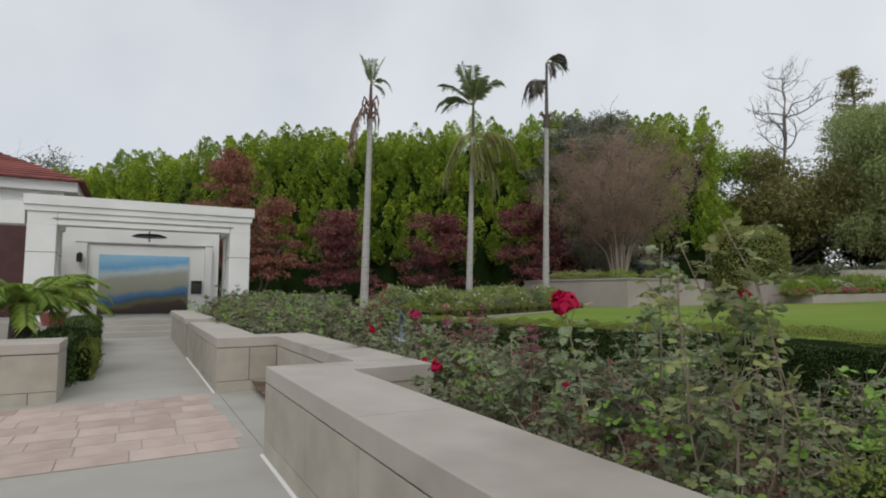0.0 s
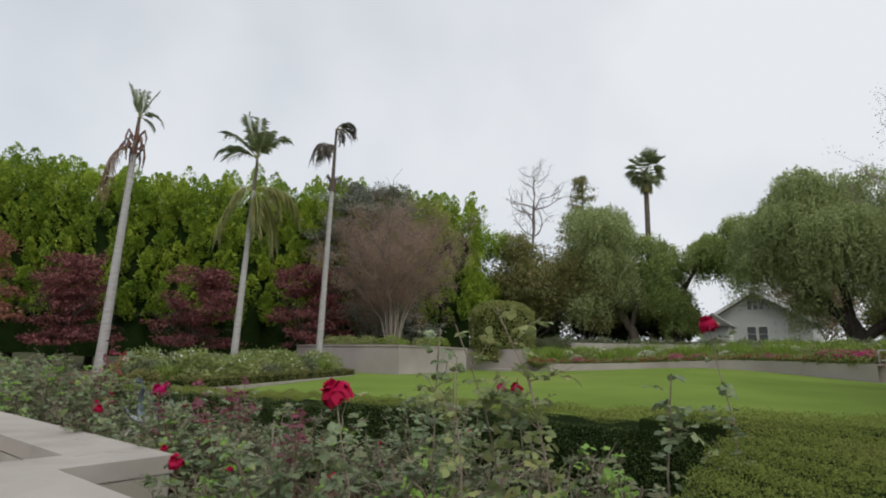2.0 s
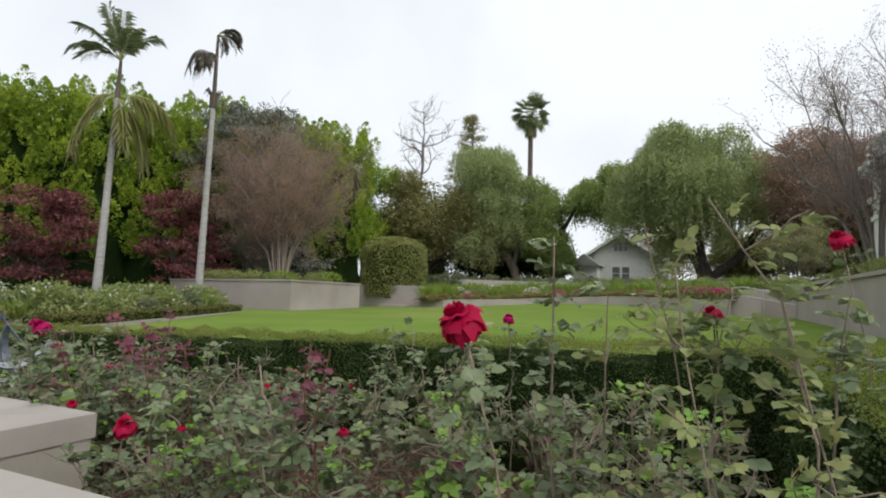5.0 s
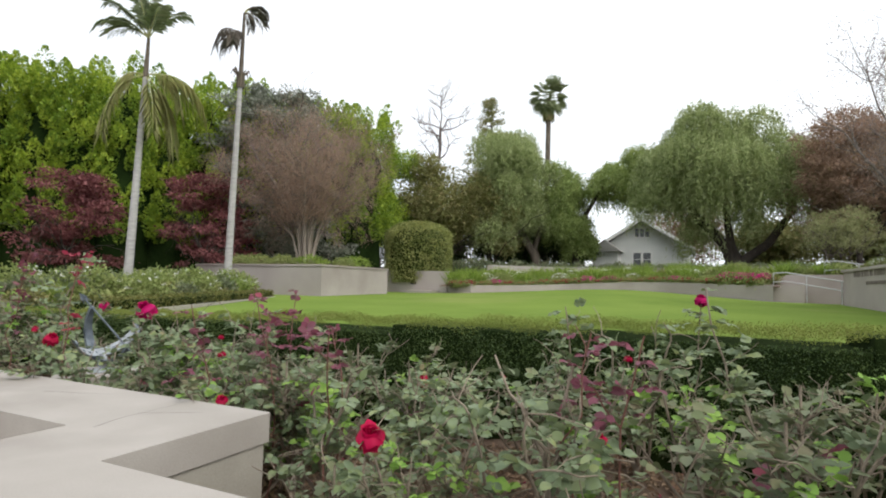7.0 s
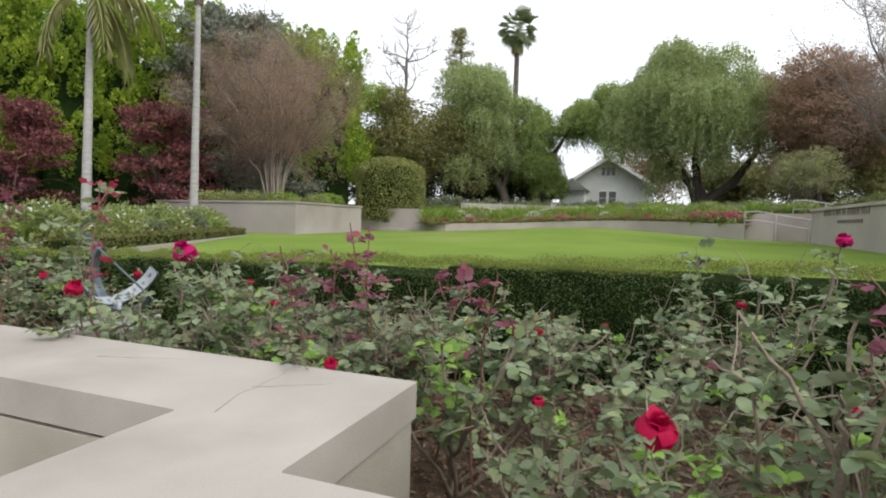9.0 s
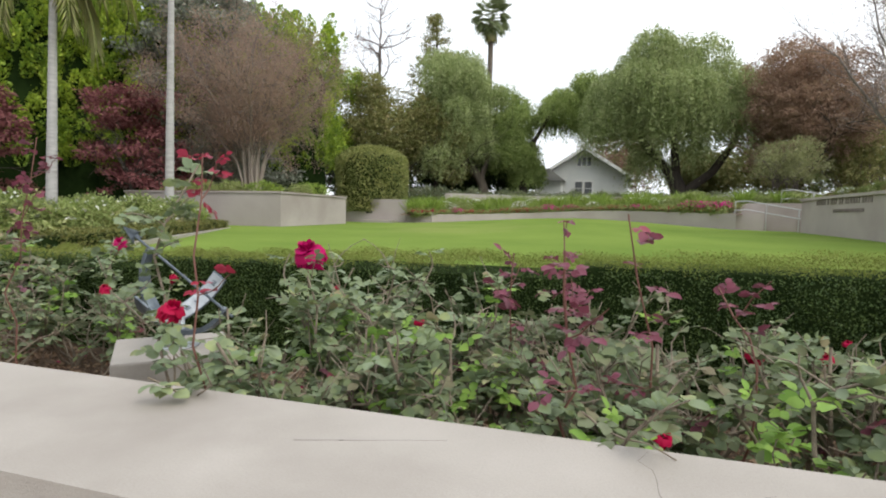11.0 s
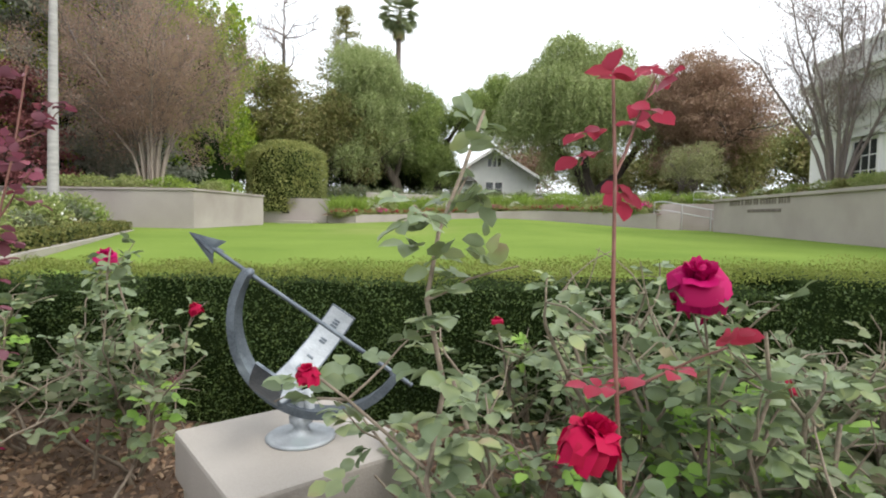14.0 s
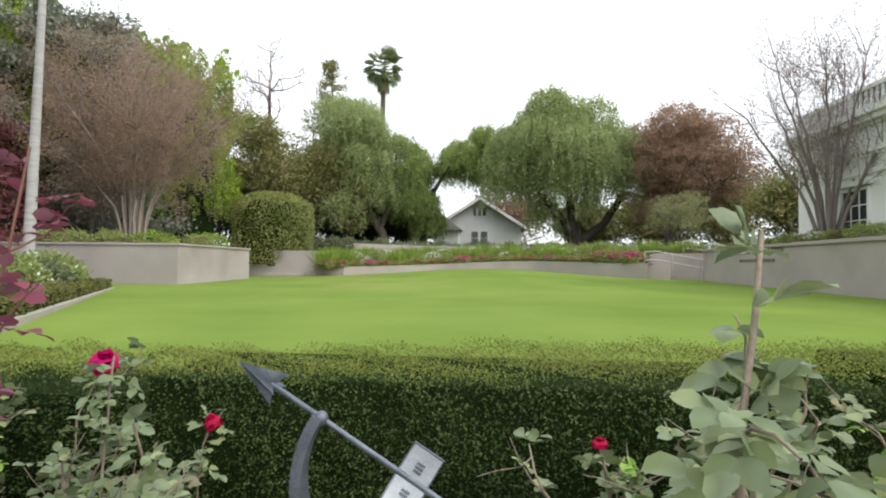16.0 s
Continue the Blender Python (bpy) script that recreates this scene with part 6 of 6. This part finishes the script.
weeping_tree("pepper_tree", "tall slim pepper tree beside the house", (-11.6, 51, 2.9), 82,
             [([(0, 0, -0.2), (0.2, 0, 2.2), (1.0, 0, 5.5)], (0.4, 0.34, 0.25)), ([(0.8, 0, 5), (2.6, 0, 8), (5.0, 0, 9.3)], (0.2, 0.13, 0.05))],
             shell(r1, 22, -0.7, 0, 5.6, 1.6, 1.6, 6.0, 0.8, 1.4, -0.7) + shell(r1, 20, 4.0, 0, 8.3, 2.9, 1.8, 3.0, 0.8, 1.3, -0.7), 5600, M_PEPPER_DEEP, M_BARK_DARK, (0.5, 1.9))
weeping_tree("pepper_tree", PEP, (1.2, 47, 2.7), 83,
             [([(0, 0, -0.2), (-0.1, 0, 1.2), (-0.6, 0, 2.4)], (0.75, 0.6, 0.5)), ([(-0.4, 0, 2.0), (-2.6, 0, 4.4), (-4.2, 0, 8.0)], (0.42, 0.34, 0.12)), ([(-0.2, 0, 1.6), (-0.6, 0, 5), (0.3, 0, 10)], (0.36, 0.26, 0.08)),
              ([(0.2, 0, 0.8), (2.2, 0, 2.4), (3.6, 0, 4.6), (4.4, 0, 8)], (0.42, 0.34, 0.26, 0.1))],
             shell(r1, 44, -0.6, 0, 7.4, 5.4, 3.8, 5.8, 1.0, 1.9, -0.3) + shell(r1, 16, -0.4, 0, 6.4, 4.2, 3.0, 3.4, 0.9, 1.6, -0.9), 9500, M_PEPPER, M_BARK_DARK, (0.8, 3.4))
round_tree("brown_tree", "broad tree with dense brown autumn foliage", (8.2, 44, 2.5), 11.6, 5.2, 84, M_BROWN, M_BARK_DARK, 0.16, 1900, 60, 0.15, 0.62, n=44, radius=0.25, levels=3)
round_tree("olive_tree", "small rounded pale green tree with visible trunks", (6.0, 38, 2.5), 3.8, 2.2, 85, M_OLIVE_PALE, M_BARK_TAUPE, 0.36, 420, 30, 0.10, 0.34, stems=4, radius=0.06)
round_tree("mixed_tree", "olive brown tree turning in autumn", (-23.4, 45, 2.6), 13.4, 3.8, 86, M_MIXED, M_BARK_DARK, 0.03, 1200, 26, 0.22, 0.6, n=22)
round_tree("mixed_tree", "olive brown tree turning in autumn", (-18.6, 48, 2.7), 13.2, 3.2, 87, M_MIXED, M_BARK_DARK, 0.03, 900, 26, 0.22, 0.6, n=18)
conifer("pointed conifer with thin browning boughs", (-20.3, 52, 2.9), 17.8, 4.6, 88, M_MIXED)
round_tree("mixed_tree", "dark green tree behind the pepper tree", (-27.0, 42, 2.6), 13.0, 3.4, 89, M_FICUS, M_BARK_DARK, 0.03, 1000, 28, 0.22, 0.6, n=18)
layered_tree("cedar_tree", "grey-green cedar with flat layered boughs", (-26.0, 28.4, 1.0), 13.4, 4.2, 90, M_CEDAR, M_BARK_DARK, 60, 1500, 22, 0.19, 0.42, 0.12, 0.8, 1.5, radius=0.22, stems=1)
layered_tree("cedar_tree", "slim grey-green cedar with one long top bough", (-27.4, 26.0, 1.0), 13.4, 2.6, 190, M_CEDAR, M_BARK_DARK, 26, 520, 22, 0.19, 0.36, 0.2, 0.6, 1.1, radius=0.18, stems=1)
round_tree("grey_shrub_tree", "low grey twiggy tree behind the planter", (-24.0, 26.5, 0.8), 5.2, 2.6, 91, M_CEDAR, M_BARK_PALE, 0.2, 420, 18, 0.11, 0.34, n=16, levels=3, droop=0.5)
round_tree("distant_tree", "pale green distant tree by the house", (-2, 72, 3.0), 11, 5.0, 92, M_BROWN, M_BARK, 0.1, 500, 24, 0.3, 0.9)
round_tree("distant_tree", "distant hazy green tree behind the ramp", (14.5, 52, 3.0), 7.5, 5.0, 93, M_PEPPER, M_BARK, 0.05, 500, 26, 0.28, 0.8)
round_tree("distant_tree", "distant dark tree beyond the brown tree", (12.5, 46, 2.8), 6.5, 3.0, 94, M_MIXED, M_BARK, 0.05, 420, 26, 0.22, 0.7)
round_tree("silver_tree", "pale grey-green tree behind the tiled roof", (-66, -9, 0.0), 17.0, 5.0, 95, M_CEDAR, M_BARK, 0.4, 360, 16, 0.3, 0.8, n=20)
for i, (x, y, h, w) in enumerate(((-14.5, 56, 7, 3.2), (-17.5, 54, 7, 3.2), (-24.5, 50, 7, 4), (-21.0, 53.5, 7, 3.4), (-28.5, 48, 8, 4), (-12.4, 57.5, 5.0, 1.8), (11, 58, 7, 5), (4.5, 62, 6, 4), (20, 50, 9, 6))):
    round_tree("background_tree", "dark dense tree at the back of the garden", (x, y, 2.9), h, w, 110 + i, M_BOX_LEAF if i < 6 else M_MIXED, M_BARK_DARK, 0.0, 700, 24, 0.3, 0.8)

dead = thing("bare_tree", "tall leafless pale tree behind the others", "tree", at=(-27.2, 54, 2.9))
L = limbs(97, (0, 0, 0), (0.2, 0, 16), 0.18, 8, 3.8, 2, 0.35, 0.2, sub=4)
L += limbs(98, (0, 0, 12), (0.2, 0, 19.5), 0.09, 8, 2.2, 2, 0.4, 0.15, sub=3)
for grp in L:
    tube_part("trunk" if len(grp) == 1 else "limb", grp, M_BARK_TAUPE, dead, sides=5)

fan_tree("multi-stemmed tree with bare twigs and thin brown seed heads", (5.75, 22.4, 2.5), 99, 11, 7.2, 3.3, 0.075, 22, 34, M_BARK_TAUPE, M_BARK_TAUPE, M_CRAPE_GREY, 0.85, 0.3, 0.17, 0.25, 0.05)

# ---- flower beds beyond the lawn ----
def small_plant(seed, r, h, leaf_mat, label, name="flowering_shrub", flower=None, blades=False, many=90):
    rng = np.random.default_rng(seed)
    ob = thing(name, label, "shrub", "bedding plants")
    if blades:
        n = 260
        a = rng.uniform(0, 2 * np.pi, n)
        T = unit(np.stack([np.cos(a) * 0.7, np.sin(a) * 0.7, rng.uniform(0.6, 1.6, n)], 1))
        P = rng.normal(size=(n, 3)) * np.array([r * 0.35, r * 0.35, 0.0])
        tagged(hold("foliage", leaves("foliage", P, T, unit(rng.normal(size=P.shape) + np.array([0, 0, 1.0])), rng.uniform(0.5, 1.0, n) * h * 1.2, 0.045, oval=False), leaf_mat, ob), kind="stuff")
    else:
        hold("foliage", crown("foliage", seed, [((0, 0, h * 0.45), (r, r, h * 0.5))], 90, 20, 0.2, 0.11), leaf_mat, ob)
    if flower:
        P = sphere_dirs(rng, many) * np.array([r, r, h * 0.5]) * 1.05
        P[:, 2] = np.abs(P[:, 2]) + h * 0.5
        P = np.repeat(P, 5, 0) + rng.normal(size=(many * 5, 3)) * 0.025
        tagged(hold("flower_cover", leaves("flower_cover", P, unit(rng.normal(size=P.shape)), unit(rng.normal(size=P.shape)), 0.07, 0.07, oval=False), flower, ob), kind="stuff")
    return ob


PL = [small_plant(131, 0.55, 0.75, M_SHRUB, "soft green shrub in the flower bed"), small_plant(132, 0.5, 0.9, M_FERN, "strappy yellow-green clump of leaves", blades=True),
      small_plant(133, 0.45, 0.5, M_MIXED, "dull olive shrub in the flower bed"), small_plant(134, 0.5, 0.6, M_SHRUB, "green shrub dotted with white flowers", flower=M_WHITE_PETAL),
      small_plant(135, 0.4, 0.35, M_SHRUB, "low plants covered in red flowers", flower=M_FLOWER_RED), small_plant(136, 0.55, 0.5, M_SHRUB, "low mound of pink flowers", flower=M_FLOWER_PINK),
      small_plant(137, 0.7, 0.95, M_SHRUB, "white rose bush in full flower", name="white_rose_bush", flower=M_WHITE_PETAL, many=9), small_plant(138, 0.6, 0.8, M_ROSE_DULL, "dark rose bush by the far wall", name="rose_bush")]
placed = [False] * len(PL)
rng = np.random.default_rng(140)


def put(k, x, y, z, s=1.0):
    m = pose(x, y, z, 0, 0, rng.uniform(0, 360)) @ Matrix.Scale(s, 4)
    if placed[k]:
        copy_thing(PL[k], m).matrix_basis = m
    else:
        placed[k] = True
        PL[k].matrix_basis = m


for x in np.arange(-14.2, 1.8, 0.62):
    y = arc_y(x) + 0.55
    put(4 if rng.random() < 0.85 else 5, x, y, float(bed2(x, y)) - 0.02, rng.uniform(0.7, 1.0))
for x in np.arange(-14.4, 2.0, 0.85):
    for dy in (1.4, 2.5, 3.4):
        y = arc_y(x) + dy + rng.uniform(-0.3, 0.3)
        put(int(rng.choice([0, 1, 2, 3], p=[0.15, 0.5, 0.1, 0.25])), x + rng.uniform(-0.3, 0.3), y, float(bed2(x, y)) - 0.03, rng.uniform(0.75, 1.15))
for x in (0.2, 0.9, 1.5):
    put(5, x, arc_y(x) + 0.9, float(bed2(x, arc_y(x) + 0.9)), 1.1)
for x in np.arange(-17, 6, 0.9):
    y = arc_y(np.clip(x, -14, 2)) + 5.2
    put(7, x, y, 2.35, rng.uniform(0.8, 1.1))
# the white rose bed left of the lawn
corners = [(-11.35, 7.0), (-17.75, 18.6), (-27.0, 18.6), (-27.0, 7.0)]
tagged(hold("rose_bed_soil", quick("rose_bed_soil", [(x, y, float(lawn_height(x, y)) + 0.02) for x, y in corners], [(3, 2, 1, 0)]), M_SOIL), "brown soil of the white rose bed", "soil", kind="structure")
for i in range(74):
    v = rng.random()
    y = 8.0 + v * 10.2
    edge = -11.4 - 6.4 * (y - 7.0) / 11.6
    x = edge - 0.9 - rng.random() ** 1.2 * 7
    k = 6 if rng.random() < 0.3 else int(rng.choice([2, 7, 0, 1], p=[0.45, 0.2, 0.15, 0.2]))
    put(k, x, y, float(lawn_height(x, y)), rng.uniform(0.7, 1.1))
# plants on the terrace by the white building
for y in np.arange(16.5, 29, 0.8):
    put(int(rng.choice([0, 2, 3])), 5.0 + rng.uniform(-0.1, 0.3), y, 2.5, rng.uniform(0.4, 0.65))
for x in np.arange(2.6, 9, 0.8):
    put(int(rng.choice([0, 1, 2])), x, 32.3, 2.2, rng.uniform(0.7, 1.1))

# ---- plant beside the path ----
cycad = thing("cycad", "bright green feathery cycad behind the path wall", "plant", at=(-10.4, -1.75, 0.55))
rng = np.random.default_rng(151)
tube_part("stem", [([(0, 0, -0.2), (0, 0, 0.7)], (0.2, 0.16))], M_BARK_DARK, cycad)
for k in range(46):
    a = rng.uniform(0, 2 * np.pi)
    V, F, stem = [], [], []
    frond(rng, (0, 0, 0.7), (np.cos(a), np.sin(a), rng.uniform(0.3, 1.6)), rng.uniform(1.1, 1.8), 1.3, 110, 0.24, V, F, stem)
    hold("frond", quick("frond", V, F), M_FERN, cycad)
pot = thing("flower_pot", "small terracotta pot with pale saucer by the hedge", "pot", at=(-13.0, -1.55, 0.85))
bm = bmesh.new()
bmesh.ops.create_cone(bm, cap_ends=True, segments=14, radius1=0.2, radius2=0.28, depth=0.3)
for v in bm.verts:
    v.co.z += 0.15
part("pot", bm, M_TILE, pot)

# ---- pavers across the path ----
band_floor = tagged(part("floor_pavers", slab(-7.46, -4.09, -10, 1.2, -0.04, 0.003), M_PATH), "band of pink stone pavers across the path", "paving", kind="structure")
paver_data = []
for k in range(3):
    bm = slab(-0.194, 0.194, -0.194 - 0.1 * (k == 1), 0.194 + 0.1 * (k == 1), 0.0, 0.007, 0.004)
    me = bpy.data.meshes.new("paver")
    bm.to_mesh(me)
    bm.free()
    me.materials.append(M_PAVER)
    paver_data.append(me)
rng = np.random.default_rng(160)
for i in range(8):
    y = 1.18 - rng.uniform(0.0, 0.15)
    x = -7.46 + 0.212 + i * 0.4225
    while y > -8:
        k = int(rng.choice([0, 1]))
        length = 0.388 + 0.2 * (k == 1)
        y -= length / 2 + 0.004
        if y + length / 2 > 1.19:
            y -= 0.05
        ob = hold("paver", paver_data[k], None, band_floor)
        ob.matrix_basis = Matrix.Translation((x, y, 0.0025 + rng.uniform(0, 0.002))) @ Matrix.Diagonal((1.05, 1, 1, 1))
        y -= length / 2 + 0.004
